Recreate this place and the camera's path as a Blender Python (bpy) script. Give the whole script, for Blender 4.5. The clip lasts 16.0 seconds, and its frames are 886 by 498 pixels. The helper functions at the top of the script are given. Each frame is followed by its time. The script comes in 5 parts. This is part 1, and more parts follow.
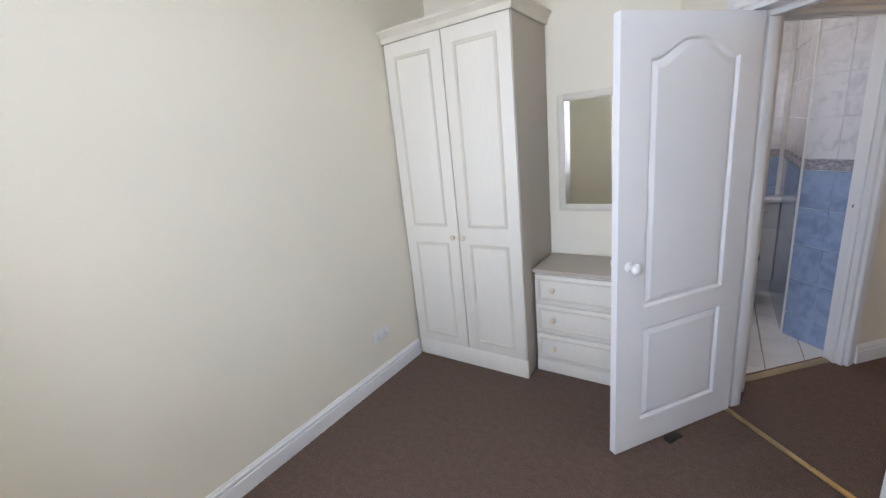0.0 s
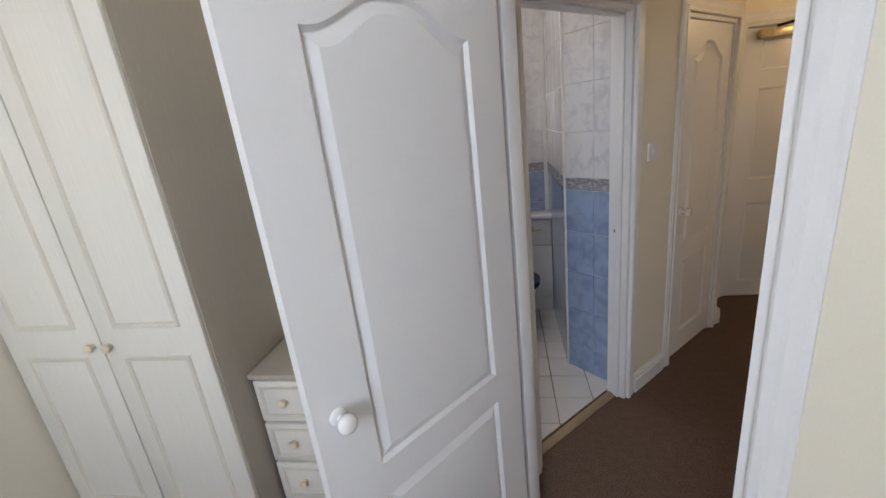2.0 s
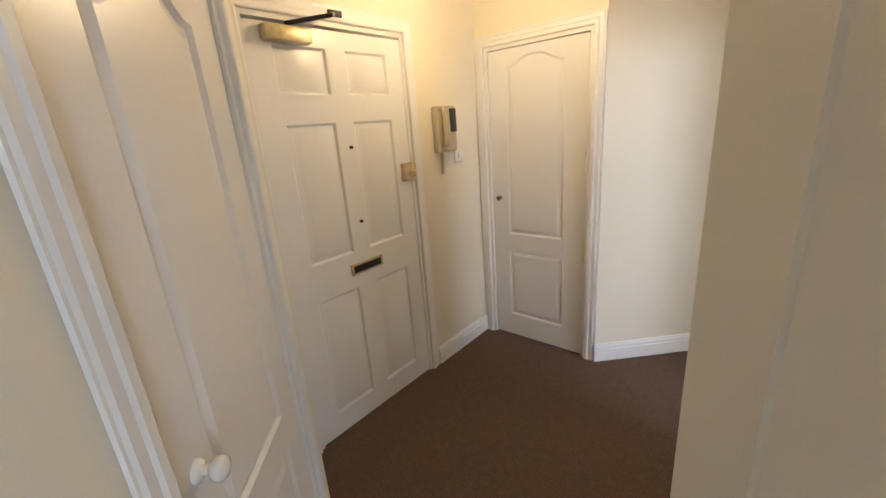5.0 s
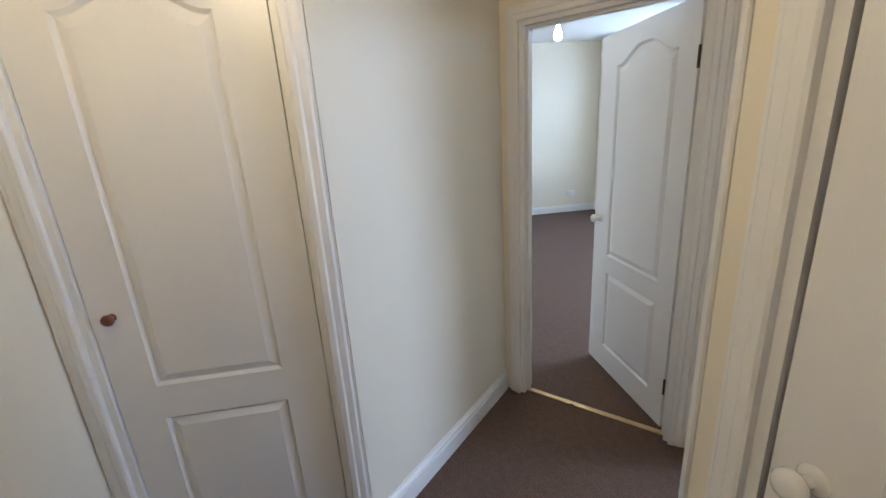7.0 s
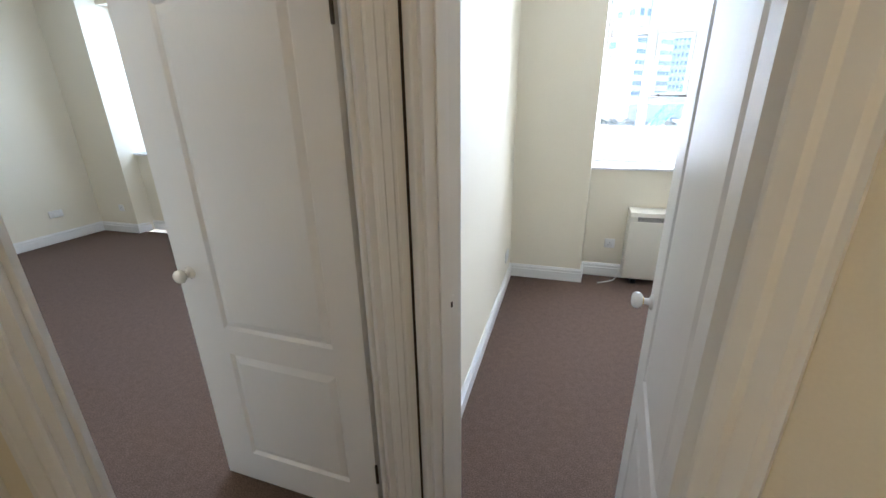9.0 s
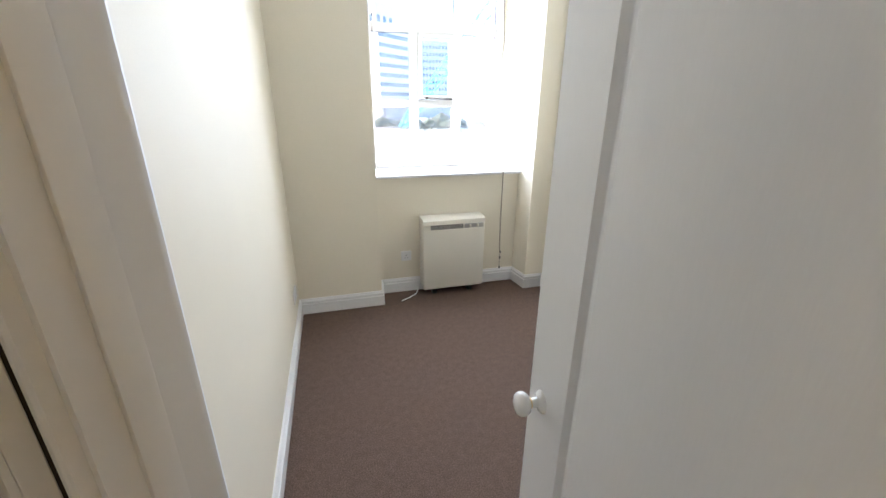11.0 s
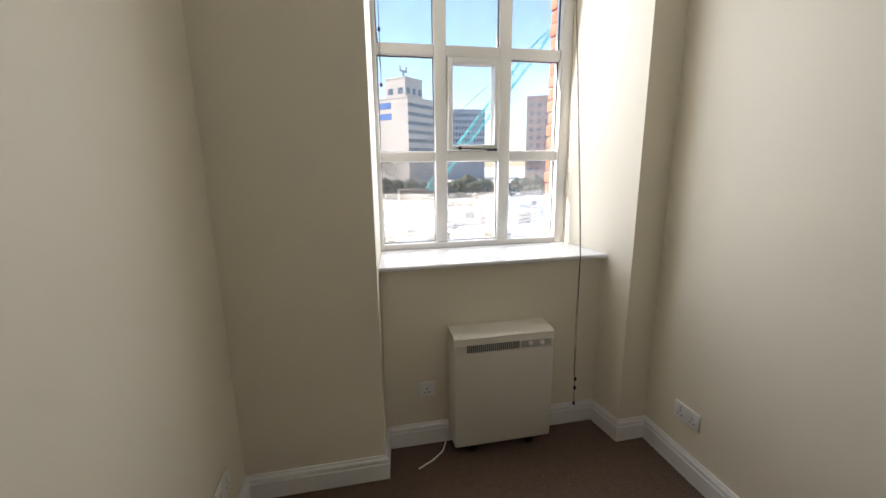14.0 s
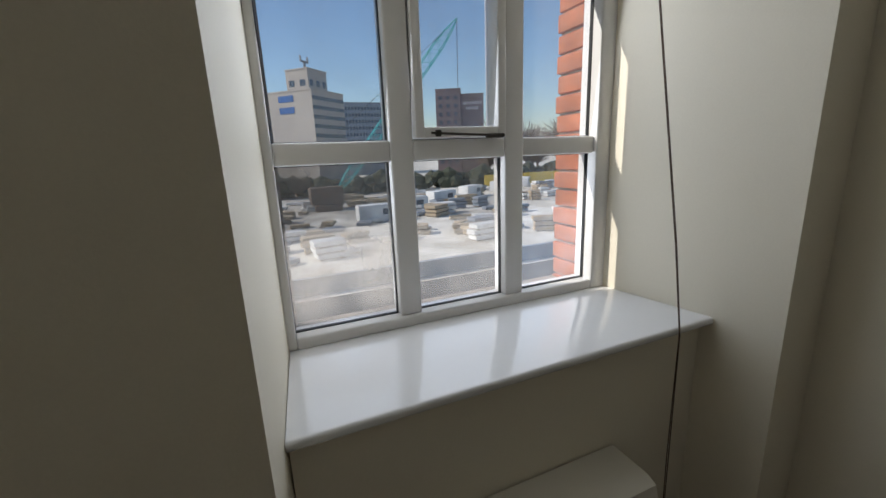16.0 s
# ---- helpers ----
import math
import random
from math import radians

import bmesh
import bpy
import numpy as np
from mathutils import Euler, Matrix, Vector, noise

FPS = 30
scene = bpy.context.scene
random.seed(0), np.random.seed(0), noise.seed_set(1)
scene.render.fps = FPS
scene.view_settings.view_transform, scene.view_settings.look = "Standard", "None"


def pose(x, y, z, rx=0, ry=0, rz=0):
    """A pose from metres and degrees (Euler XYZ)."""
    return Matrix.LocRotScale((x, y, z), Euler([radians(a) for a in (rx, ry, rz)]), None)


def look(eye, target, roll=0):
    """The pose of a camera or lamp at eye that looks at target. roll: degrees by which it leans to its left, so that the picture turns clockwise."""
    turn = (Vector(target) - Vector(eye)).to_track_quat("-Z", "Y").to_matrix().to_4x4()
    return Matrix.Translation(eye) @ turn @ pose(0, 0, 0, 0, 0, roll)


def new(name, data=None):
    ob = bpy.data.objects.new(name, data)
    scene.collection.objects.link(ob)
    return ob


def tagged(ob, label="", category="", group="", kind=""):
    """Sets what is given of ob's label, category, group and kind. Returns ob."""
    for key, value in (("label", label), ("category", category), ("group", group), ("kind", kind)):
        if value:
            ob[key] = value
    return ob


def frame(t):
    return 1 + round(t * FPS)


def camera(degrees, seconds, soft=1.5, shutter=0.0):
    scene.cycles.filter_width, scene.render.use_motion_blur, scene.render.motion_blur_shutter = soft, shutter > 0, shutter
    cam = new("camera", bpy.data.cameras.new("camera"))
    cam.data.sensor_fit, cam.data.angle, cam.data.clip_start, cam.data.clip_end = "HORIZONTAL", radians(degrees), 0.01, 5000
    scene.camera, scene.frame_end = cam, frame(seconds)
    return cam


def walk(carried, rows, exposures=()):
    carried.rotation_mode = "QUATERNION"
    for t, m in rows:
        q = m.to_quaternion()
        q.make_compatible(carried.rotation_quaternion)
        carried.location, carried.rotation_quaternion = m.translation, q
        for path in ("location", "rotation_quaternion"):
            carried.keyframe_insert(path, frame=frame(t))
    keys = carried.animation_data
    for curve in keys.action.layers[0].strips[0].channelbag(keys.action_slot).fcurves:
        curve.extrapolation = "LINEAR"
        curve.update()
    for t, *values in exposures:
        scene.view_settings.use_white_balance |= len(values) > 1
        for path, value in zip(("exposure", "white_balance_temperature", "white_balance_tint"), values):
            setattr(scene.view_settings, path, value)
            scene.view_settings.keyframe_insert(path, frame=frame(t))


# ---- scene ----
cam = camera(95.8, 16.0)
PATH = [
    (0, (0.049, -0.249, 1.601), (-1.061, 1.331, 1.081), -6.0),
    (0.5, (-0.06, -0.134, 1.607), (-1.108, 1.492, 1.098), -6.4),
    (1, (-0.036, 0.091, 1.604), (-1.009, 1.768, 1.112), -7.2),
    (1.5, (0.07, 0.426, 1.635), (-0.709, 2.196, 1.123), -7.4),
    (2, (0.186, 0.829, 1.613), (-0.154, 2.712, 1.031), -6.6),
    (2.5, (0.341, 1.226, 1.601), (0.415, 3.131, 0.996), -6.2),
    (3, (0.423, 1.579, 1.583), (0.913, 3.428, 0.999), -6.3),
    (3.5, (0.46, 1.853, 1.58), (1.344, 3.562, 1.034), -6.9),
    (4, (0.549, 2.104, 1.571), (1.693, 3.647, 1.014), -6.9),
    (4.2, (0.63, 2.189, 1.575), (1.825, 3.686, 1.0), -6.3),
    (6.3, (1.768, 3.037, 1.544), (3.652, 3.443, 1.008), -3.6),
    (6.5, (1.871, 3.09, 1.536), (3.787, 3.301, 1.001), -3.5),
    (7, (2.142, 3.203, 1.54), (4.041, 2.908, 0.986), -3.6),
    (7.5, (2.416, 3.194, 1.556), (4.156, 2.411, 0.957), -3.3),
    (8, (2.702, 3.105, 1.567), (4.127, 1.852, 0.933), -2.5),
    (8.5, (2.933, 3.004, 1.532), (3.946, 1.406, 0.885), -1.2),
    (9, (3.103, 2.876, 1.543), (3.654, 1.08, 0.859), -1.0),
    (9.5, (3.169, 2.71, 1.548), (3.311, 0.842, 0.848), -0.4),
    (10, (3.199, 2.551, 1.566), (2.973, 0.696, 0.855), -0.1),
    (10.2, (3.211, 2.488, 1.57), (2.846, 0.656, 0.855), 0.6),
    (12.5, (3.032, 1.89, 1.513), (2.483, 0.066, 0.903), -0.1),
    (13, (2.962, 1.689, 1.502), (2.516, -0.185, 0.964), -0.5),
    (13.5, (2.959, 1.385, 1.505), (2.56, -0.519, 1.041), -0.8),
    (14, (2.95, 1.059, 1.495), (2.562, -0.858, 1.076), -0.7),
    (14.5, (2.886, 0.742, 1.513), (2.509, -1.183, 1.123), -1.1),
    (15, (2.906, 0.433, 1.514), (2.425, -1.466, 1.108), -0.9),
    (15.5, (2.875, 0.167, 1.531), (2.33, -1.708, 1.1), -1.8),
    (16, (2.856, -0.106, 1.517), (2.087, -1.894, 1.059), -2.3),
]
EXPOSURES = [
    (0, 2.8, 6120, 20), (1.0, 2.7, 6100, 19), (1.5, 2.6, 6250, 18), (2.0, 2.62, 6450, 18), (2.5, 2.7, 6700, 17), (3.0, 3.22, 6950, 16), (3.5, 3.5, 7100, 16), (4.2, 3.52, 6800, 15),
    (6.3, 3.27, 5000, 12), (7.0, 3.2, 5000, 11), (8.0, 3.0, 4850, 9), (8.5, 2.95, 5600, 10), (9.0, 2.95, 5350, 11), (10.2, 3.1, 5400, 11),
    (12.5, 1.72, 6250, 15), (13.0, 1.52, 6250, 15), (13.5, 1.36, 6300, 15), (14.0, 1.2, 6550, 14), (14.5, 0.9, 7200, 13), (15.0, 0.65, 7700, 13), (15.5, 0.14, 7350, 11), (16.0, -0.3, 6250, 11),
]
walk(cam, [(t, look(eye, target, roll)) for t, eye, target, roll in PATH], EXPOSURES)

# ---- world, sun, large lights ----
world = bpy.data.worlds.new("sky")
scene.world = world
world.use_nodes = True
wn = world.node_tree.nodes
wl = world.node_tree.links
sky = wn.new("ShaderNodeTexSky")
sky.sky_type = "NISHITA"
sky.sun_disc = False
sky.dust_density, sky.air_density, sky.ozone_density = 0.6, 1.2, 4.0
SUN_AZ, SUN_EL = 110.0, 36.0          # degrees clockwise from +y, and above the horizon
sky.sun_elevation, sky.sun_rotation = radians(SUN_EL), radians(SUN_AZ)
wl.new(sky.outputs[0], wn["Background"].inputs[0])
wn["Background"].inputs[1].default_value = 0.15

sun_dir = Vector((math.sin(radians(SUN_AZ)) * math.cos(radians(SUN_EL)), math.cos(radians(SUN_AZ)) * math.cos(radians(SUN_EL)), math.sin(radians(SUN_EL))))
sun = new("sun", bpy.data.lights.new("sun", "SUN"))
sun.data.energy, sun.data.angle, sun.data.color = 5.0, radians(0.5), (1.0, 0.93, 0.82)
sun.matrix_world = look(sun_dir * 40, (0, 0, 0))


def window_light(x, y, watts, color=(0.80, 0.91, 1.0), name="window_light"):
    """Sky light that enters at a window's opening."""
    ob = new(name, bpy.data.lights.new(name, "AREA"))
    ob.data.shape, ob.data.size, ob.data.size_y = "RECTANGLE", 1.08, 1.55
    ob.data.energy, ob.data.color = watts, color
    ob.matrix_world = look((x, y, 1.83), (x, y + 1, 1.72))


window_light(-0.485, -1.20, 9.2, (0.78, 0.89, 1.0))
window_light(2.29, -1.20, 10.8, (0.88, 0.93, 1.0))
window_light(5.03, -1.20, 11, (0.82, 0.91, 1.0))
window_light(7.79, -1.20, 4)


def lamp_light(x, y, z, watts, color, radius=0.04):
    ob = new("lamp_light", bpy.data.lights.new("lamp_light", "POINT"))
    ob.data.energy, ob.data.color, ob.data.shadow_soft_size = watts, color, radius
    ob.location = (x, y, z)


HALL_LAMP = (2.64, 3.64)
HALL_Z = 2.19
lamp_light(HALL_LAMP[0], HALL_LAMP[1], HALL_Z, 0.28, (1.0, 0.66, 0.32))
lamp_light(5.28, 1.74, 2.22, 0.38, (1.0, 0.66, 0.32))
lamp_light(-0.50, 4.02, 1.99, 0.09, (1.0, 0.94, 0.87))
# lamp of the added ceiling light, there to brighten the bathroom
ob = new("lamp_light", bpy.data.lights.new("lamp_light", "AREA"))
ob.data.shape, ob.data.size, ob.data.energy, ob.data.color = "DISK", 0.2, 0.46, (1.0, 0.94, 0.87)
ob.location = (-0.10, 3.30, 2.72)

# ---- materials ----


def mat(name, color, rough=0.5, metal=0.0, var=0.06, scale=3.0, grain=0.0, grain_scale=300.0, bump=0.0, coat=0.0, stretch=(1, 1, 1), second=None, spec=0.5, transmission=0.0, pieces=False, low=0.33, hi_at=0.67, distort=0.0):
    """A surface with broad variation, fine grain and fine relief."""
    m = bpy.data.materials.new(name)
    m.use_nodes = True
    n, l = m.node_tree.nodes, m.node_tree.links
    b = n["Principled BSDF"]
    b.inputs["Roughness"].default_value, b.inputs["Metallic"].default_value = rough, metal
    b.inputs["Coat Weight"].default_value = coat
    b.inputs["Specular IOR Level"].default_value = spec
    b.inputs["Transmission Weight"].default_value = transmission
    tc = n.new("ShaderNodeTexCoord")
    mp = n.new("ShaderNodeMapping")
    mp.inputs["Scale"].default_value = stretch
    l.new(tc.outputs["Object"], mp.inputs["Vector"])
    if pieces:
        oi, sc = n.new("ShaderNodeObjectInfo"), n.new("ShaderNodeMath")
        sc.operation = "MULTIPLY"
        sc.inputs[1].default_value = 40.0
        l.new(oi.outputs["Random"], sc.inputs[0])
        l.new(sc.outputs[0], mp.inputs["Location"])
    broad = n.new("ShaderNodeTexNoise")
    broad.inputs["Scale"].default_value, broad.inputs["Detail"].default_value = scale, 5
    l.new(mp.outputs[0], broad.inputs["Vector"])
    fine = n.new("ShaderNodeTexNoise")
    fine.inputs["Scale"].default_value, fine.inputs["Detail"].default_value = grain_scale, 3
    l.new(mp.outputs[0], fine.inputs["Vector"])
    lo = [c * (1 - var) for c in color] if second is None else second
    hi = [min(1, c * (1 + var)) for c in color]
    ramp = n.new("ShaderNodeMix")
    ramp.data_type = "RGBA"
    ramp.inputs[6].default_value, ramp.inputs[7].default_value = (*lo, 1), (*hi, 1)
    mr = n.new("ShaderNodeMapRange")
    mr.inputs[1].default_value, mr.inputs[2].default_value = low, hi_at
    broad.inputs["Distortion"].default_value = distort
    l.new(broad.outputs[0], mr.inputs[0])
    l.new(mr.outputs[0], ramp.inputs[0])
    out = ramp.outputs[2]
    if grain:
        g = n.new("ShaderNodeMix")
        g.data_type, g.blend_type = "RGBA", "MULTIPLY"
        g.inputs[0].default_value = 1.0
        gr = n.new("ShaderNodeMapRange")
        gr.inputs[1].default_value, gr.inputs[2].default_value = 0.3, 0.7
        gr.inputs[3].default_value, gr.inputs[4].default_value = 1 - grain, 1 + grain * 0.4
        l.new(fine.outputs[0], gr.inputs[0])
        l.new(out, g.inputs[6])
        l.new(gr.outputs[0], g.inputs[7])
        out = g.outputs[2]
    l.new(out, b.inputs["Base Color"])
    rr = n.new("ShaderNodeMapRange")
    rr.inputs[3].default_value, rr.inputs[4].default_value = max(0, rough - 0.05), min(1, rough + 0.07)
    l.new(broad.outputs[0], rr.inputs[0])
    l.new(rr.outputs[0], b.inputs["Roughness"])
    if bump:
        bp = n.new("ShaderNodeBump")
        bp.inputs["Strength"].default_value, bp.inputs["Distance"].default_value = bump, 0.002
        l.new(fine.outputs[0], bp.inputs["Height"])
        l.new(bp.outputs[0], b.inputs["Normal"])
    return m


M_WALL = mat("cream_wall_paint", (0.80, 0.742, 0.610), 0.62, var=0.02, scale=1.3, grain=0.02, grain_scale=220, bump=0.12)
M_CEIL = mat("white_ceiling_paint", (0.80, 0.79, 0.76), 0.8, var=0.02, scale=1.0, bump=0.1, grain_scale=150)
M_GLOSS = mat("white_gloss_paint", (0.80, 0.79, 0.775), 0.36, var=0.015, scale=2.5, grain=0.008, grain_scale=60, bump=0.03)
M_DOOR = mat("white_door_paint", (0.79, 0.78, 0.78), 0.30, var=0.015, scale=2.0, grain=0.012, grain_scale=260, bump=0.07, stretch=(1, 1, 0.12))
M_CARPET = mat("brown_carpet", (0.152, 0.104, 0.081), 0.96, var=0.09, scale=28.0, grain=0.45, grain_scale=170, bump=1.0, spec=0.1)
M_LAMINATE = mat("cream_woodgrain_laminate", (0.78, 0.735, 0.645), 0.42, var=0.02, scale=5, grain=0.035, grain_scale=120, bump=0.08, stretch=(1, 1, 0.06))
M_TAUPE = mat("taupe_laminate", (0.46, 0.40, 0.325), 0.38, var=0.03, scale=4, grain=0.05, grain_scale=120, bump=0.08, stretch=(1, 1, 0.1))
M_MOULD = mat("stone_beige_moulding", (0.69, 0.635, 0.53), 0.40, var=0.04, scale=8, grain=0.05, grain_scale=150)
M_SILL = mat("white_gloss_sill_paint", (0.80, 0.80, 0.80), 0.13, var=0.01, scale=2.0, grain=0.006, grain_scale=40, bump=0.02, coat=0.4)
M_PLASTIC = mat("white_plastic", (0.80, 0.79, 0.77), 0.32, var=0.01)
M_CERAMIC = mat("white_ceramic", (0.82, 0.81, 0.79), 0.08, var=0.01, coat=0.3)
M_BRASS = mat("brass", (0.72, 0.55, 0.27), 0.28, metal=1.0, var=0.12, scale=14)
M_OLDBRASS = mat("aged_brass", (0.55, 0.46, 0.27), 0.35, metal=0.9, var=0.2, scale=30)
M_DARK = mat("dark_metal", (0.05, 0.042, 0.035), 0.4, metal=0.6, var=0.2, scale=20)
M_CHROME = mat("chrome", (0.8, 0.8, 0.8), 0.12, metal=1.0, var=0.03)
M_RUBBER = mat("black_rubber", (0.015, 0.015, 0.015), 0.6, var=0.2)
M_WOODKNOB = mat("red_brown_wood", (0.16, 0.05, 0.025), 0.3, var=0.3, scale=40, coat=0.3)
M_PALEKNOB = mat("pale_wood", (0.74, 0.62, 0.45), 0.4, var=0.1, scale=30)
M_HEATER = mat("off_white_enamel", (0.70, 0.665, 0.58), 0.38, var=0.02, scale=3, grain=0.02)
M_GRILLE = mat("grey_brown_grille", (0.10, 0.09, 0.08), 0.5, var=0.1)
M_GREY = mat("grey_plastic", (0.45, 0.44, 0.42), 0.4, var=0.03)
M_BEIGEPL = mat("beige_plastic", (0.50, 0.44, 0.33), 0.4, var=0.04)
M_BLACK = mat("black_plastic", (0.02, 0.02, 0.022), 0.35, var=0.1)
M_BLUESEAT = mat("navy_blue_seat", (0.012, 0.045, 0.15), 0.14, var=0.05, coat=0.5)
M_MARBLETILE = mat("grey_white_marbled_tile", (0.70, 0.695, 0.70), 0.10, var=0.03, scale=12, second=(0.57, 0.57, 0.60), coat=0.3, pieces=True, low=0.30, hi_at=0.52, distort=0.8)
M_BLUETILE = mat("blue_marbled_tile", (0.30, 0.385, 0.55), 0.10, var=0.06, scale=13, second=(0.225, 0.30, 0.455), coat=0.3, pieces=True, low=0.32, hi_at=0.58, distort=0.8)
M_BORDER = mat("grey_relief_border_tile", (0.40, 0.39, 0.40), 0.25, var=0.1, scale=38, second=(0.20, 0.19, 0.22), bump=0.6, grain_scale=60, stretch=(1, 1, 2.2))
M_FLOORTILE = mat("white_floor_tile", (0.72, 0.70, 0.66), 0.22, var=0.04, scale=5, grain=0.03, pieces=True)
M_GROUT = mat("white_grout", (0.74, 0.73, 0.71), 0.8, var=0.06, scale=12)
M_FGROUT = mat("dark_floor_grout", (0.22, 0.18, 0.14), 0.9, var=0.2, scale=12)
M_WORKTOP = mat("white_worktop", (0.78, 0.76, 0.74), 0.18, var=0.06, scale=6, coat=0.3)
M_VANITY = mat("white_vanity_board", (0.76, 0.745, 0.71), 0.3, var=0.02, scale=4)
M_WOODSTRIP = mat("worn_timber_threshold", (0.30, 0.22, 0.12), 0.5, var=0.25, scale=18, stretch=(0.2, 1, 1))
M_DARKGAP = mat("dark_gap_tone", (0.050, 0.037, 0.028), 0.7, var=0.3, scale=12, stretch=(1, 1, 0.1))
M_BRICK = mat("orange_red_brick", (0.46, 0.155, 0.075), 0.85, var=0.25, scale=9, grain=0.2, grain_scale=90, bump=0.8, pieces=True)
M_MORTAR = mat("pale_mortar", (0.42, 0.38, 0.33), 0.95, var=0.1, scale=20)
M_CORD = mat("brown_cord", (0.10, 0.06, 0.035), 0.8, var=0.2, scale=50)
M_MIRROR = mat("mirror_glass", (0.86, 0.88, 0.84), 0.02, metal=1.0, var=0.0)


def glass_material():
    m = bpy.data.materials.new("window_glass")
    m.use_nodes = True
    n, l = m.node_tree.nodes, m.node_tree.links
    n.remove(n["Principled BSDF"])
    tr, gl, mx, fr = (n.new(k) for k in ("ShaderNodeBsdfTransparent", "ShaderNodeBsdfGlossy", "ShaderNodeMixShader", "ShaderNodeFresnel"))
    gl.inputs["Roughness"].default_value = 0.02
    fr.inputs["IOR"].default_value = 1.25
    l.new(fr.outputs[0], mx.inputs[0])
    l.new(tr.outputs[0], mx.inputs[1])
    l.new(gl.outputs[0], mx.inputs[2])
    l.new(mx.outputs[0], n["Material Output"].inputs[0])
    return m


def hazy_glass_material(least, most, tone):
    """Glass with patches of dried mist and dirt, or with a pale veil of painted glare."""
    m = glass_material()
    m.name = "mist_and_glare_glass"
    n, l = m.node_tree.nodes, m.node_tree.links
    df, mx, nz, mr, tc = (n.new(k) for k in ("ShaderNodeBsdfTranslucent", "ShaderNodeMixShader", "ShaderNodeTexNoise", "ShaderNodeMapRange", "ShaderNodeTexCoord"))
    df.inputs[0].default_value = tone
    nz.inputs["Scale"].default_value, nz.inputs["Detail"].default_value = 4.5, 6
    mr.inputs[1].default_value, mr.inputs[2].default_value, mr.inputs[3].default_value, mr.inputs[4].default_value = 0.32, 0.68, least, most
    l.new(tc.outputs["Object"], nz.inputs["Vector"])
    l.new(nz.outputs[0], mr.inputs[0])
    l.new(mr.outputs[0], mx.inputs[0])
    old = n["Material Output"].inputs[0].links[0].from_socket
    l.new(old, mx.inputs[1])
    l.new(df.outputs[0], mx.inputs[2])
    l.new(mx.outputs[0], n["Material Output"].inputs[0])
    return m


M_GLASS = glass_material()
M_HAZE = hazy_glass_material(0.06, 0.50, (0.52, 0.46, 0.39, 1))
M_MIST = hazy_glass_material(0.04, 0.28, (0.56, 0.50, 0.43, 1))
# faint pale veil that paints glare onto the clear panes
M_GLARE = hazy_glass_material(0.04, 0.13, (0.75, 0.76, 0.78, 1))


def emission(name, color, strength):
    m = bpy.data.materials.new(name)
    m.use_nodes = True
    b = m.node_tree.nodes["Principled BSDF"]
    b.inputs["Base Color"].default_value = (0.8, 0.8, 0.8, 1)
    b.inputs["Emission Color"].default_value, b.inputs["Emission Strength"].default_value = (*color, 1), strength
    return m


M_BULB = emission("lit_bulb", (1.0, 0.72, 0.36), 14)
M_BATHLAMP = emission("lit_diffuser", (1.0, 0.95, 0.86), 2)

# ---- building blocks ----
Z = Vector((0, 0, 1))


def box(bm, x0, y0, z0, x1, y1, z1, bevel=0.0):
    """Adds a box, bevelled if asked."""
    r = bmesh.ops.create_cube(bm, size=1, matrix=Matrix.Translation(((x0 + x1) / 2, (y0 + y1) / 2, (z0 + z1) / 2)) @ Matrix.Diagonal((abs(x1 - x0), abs(y1 - y0), abs(z1 - z0), 1)))
    if bevel:
        es = {e for v in r["verts"] for e in v.link_edges}
        bmesh.ops.bevel(bm, geom=list(es), offset=bevel, segments=2, affect="EDGES", profile=0.5)


def cyl(bm, m, r0, r1, depth, seg=24):
    bmesh.ops.create_cone(bm, cap_ends=True, segments=seg, radius1=r0, radius2=r1, depth=depth, matrix=m)


def turned(bm, m, profile, seg=24):
    """A turned shape: profile rows of (radius, height) about the local z axis."""
    rings = []
    for r, h in profile:
        rings.append([bm.verts.new(m @ Vector((r * math.cos(2 * math.pi * k / seg), r * math.sin(2 * math.pi * k / seg), h))) for k in range(seg)])
    for a, b in zip(rings, rings[1:]):
        for k in range(seg):
            bm.faces.new((a[k], a[(k + 1) % seg], b[(k + 1) % seg], b[k]))
    bm.faces.new(rings[0][::-1])
    bm.faces.new(rings[-1])


def sweep(bm, profile, p0, p1, out, cut0=0.0, cut1=0.0):
    """Runs a profile of (out, up) rows from p0 to p1; cut: how far an end is drawn back for each metre out (mitres)."""
    p0, p1, out = Vector(p0), Vector(p1), Vector(out).normalized()
    d = (p1 - p0).normalized()
    up = d.cross(out)
    if up.z < -0.5:
        up = -up
    a = [bm.verts.new(p0 + out * o + up * u + d * (cut0 * o)) for o, u in profile]
    b = [bm.verts.new(p1 + out * o + up * u - d * (cut1 * o)) for o, u in profile]
    k = len(profile)
    for i in range(k):
        bm.faces.new((a[i], a[(i + 1) % k], b[(i + 1) % k], b[i]))
    bm.faces.new(a[::-1])
    bm.faces.new(b)


def tube(bm, pts, r, seg=8):
    """A round rod along points."""
    pts = [Vector(p) for p in pts]
    rings = []
    for i, p in enumerate(pts):
        d = (pts[min(i + 1, len(pts) - 1)] - pts[max(i - 1, 0)]).normalized()
        s = d.cross(Z if abs(d.z) < 0.9 else Vector((1, 0, 0))).normalized()
        t = d.cross(s)
        rings.append([bm.verts.new(p + (s * math.cos(2 * math.pi * k / seg) + t * math.sin(2 * math.pi * k / seg)) * r) for k in range(seg)])
    for a, b in zip(rings, rings[1:]):
        for k in range(seg):
            bm.faces.new((a[k], a[(k + 1) % seg], b[(k + 1) % seg], b[k]))
    bm.faces.new(rings[0][::-1])
    bm.faces.new(rings[-1])


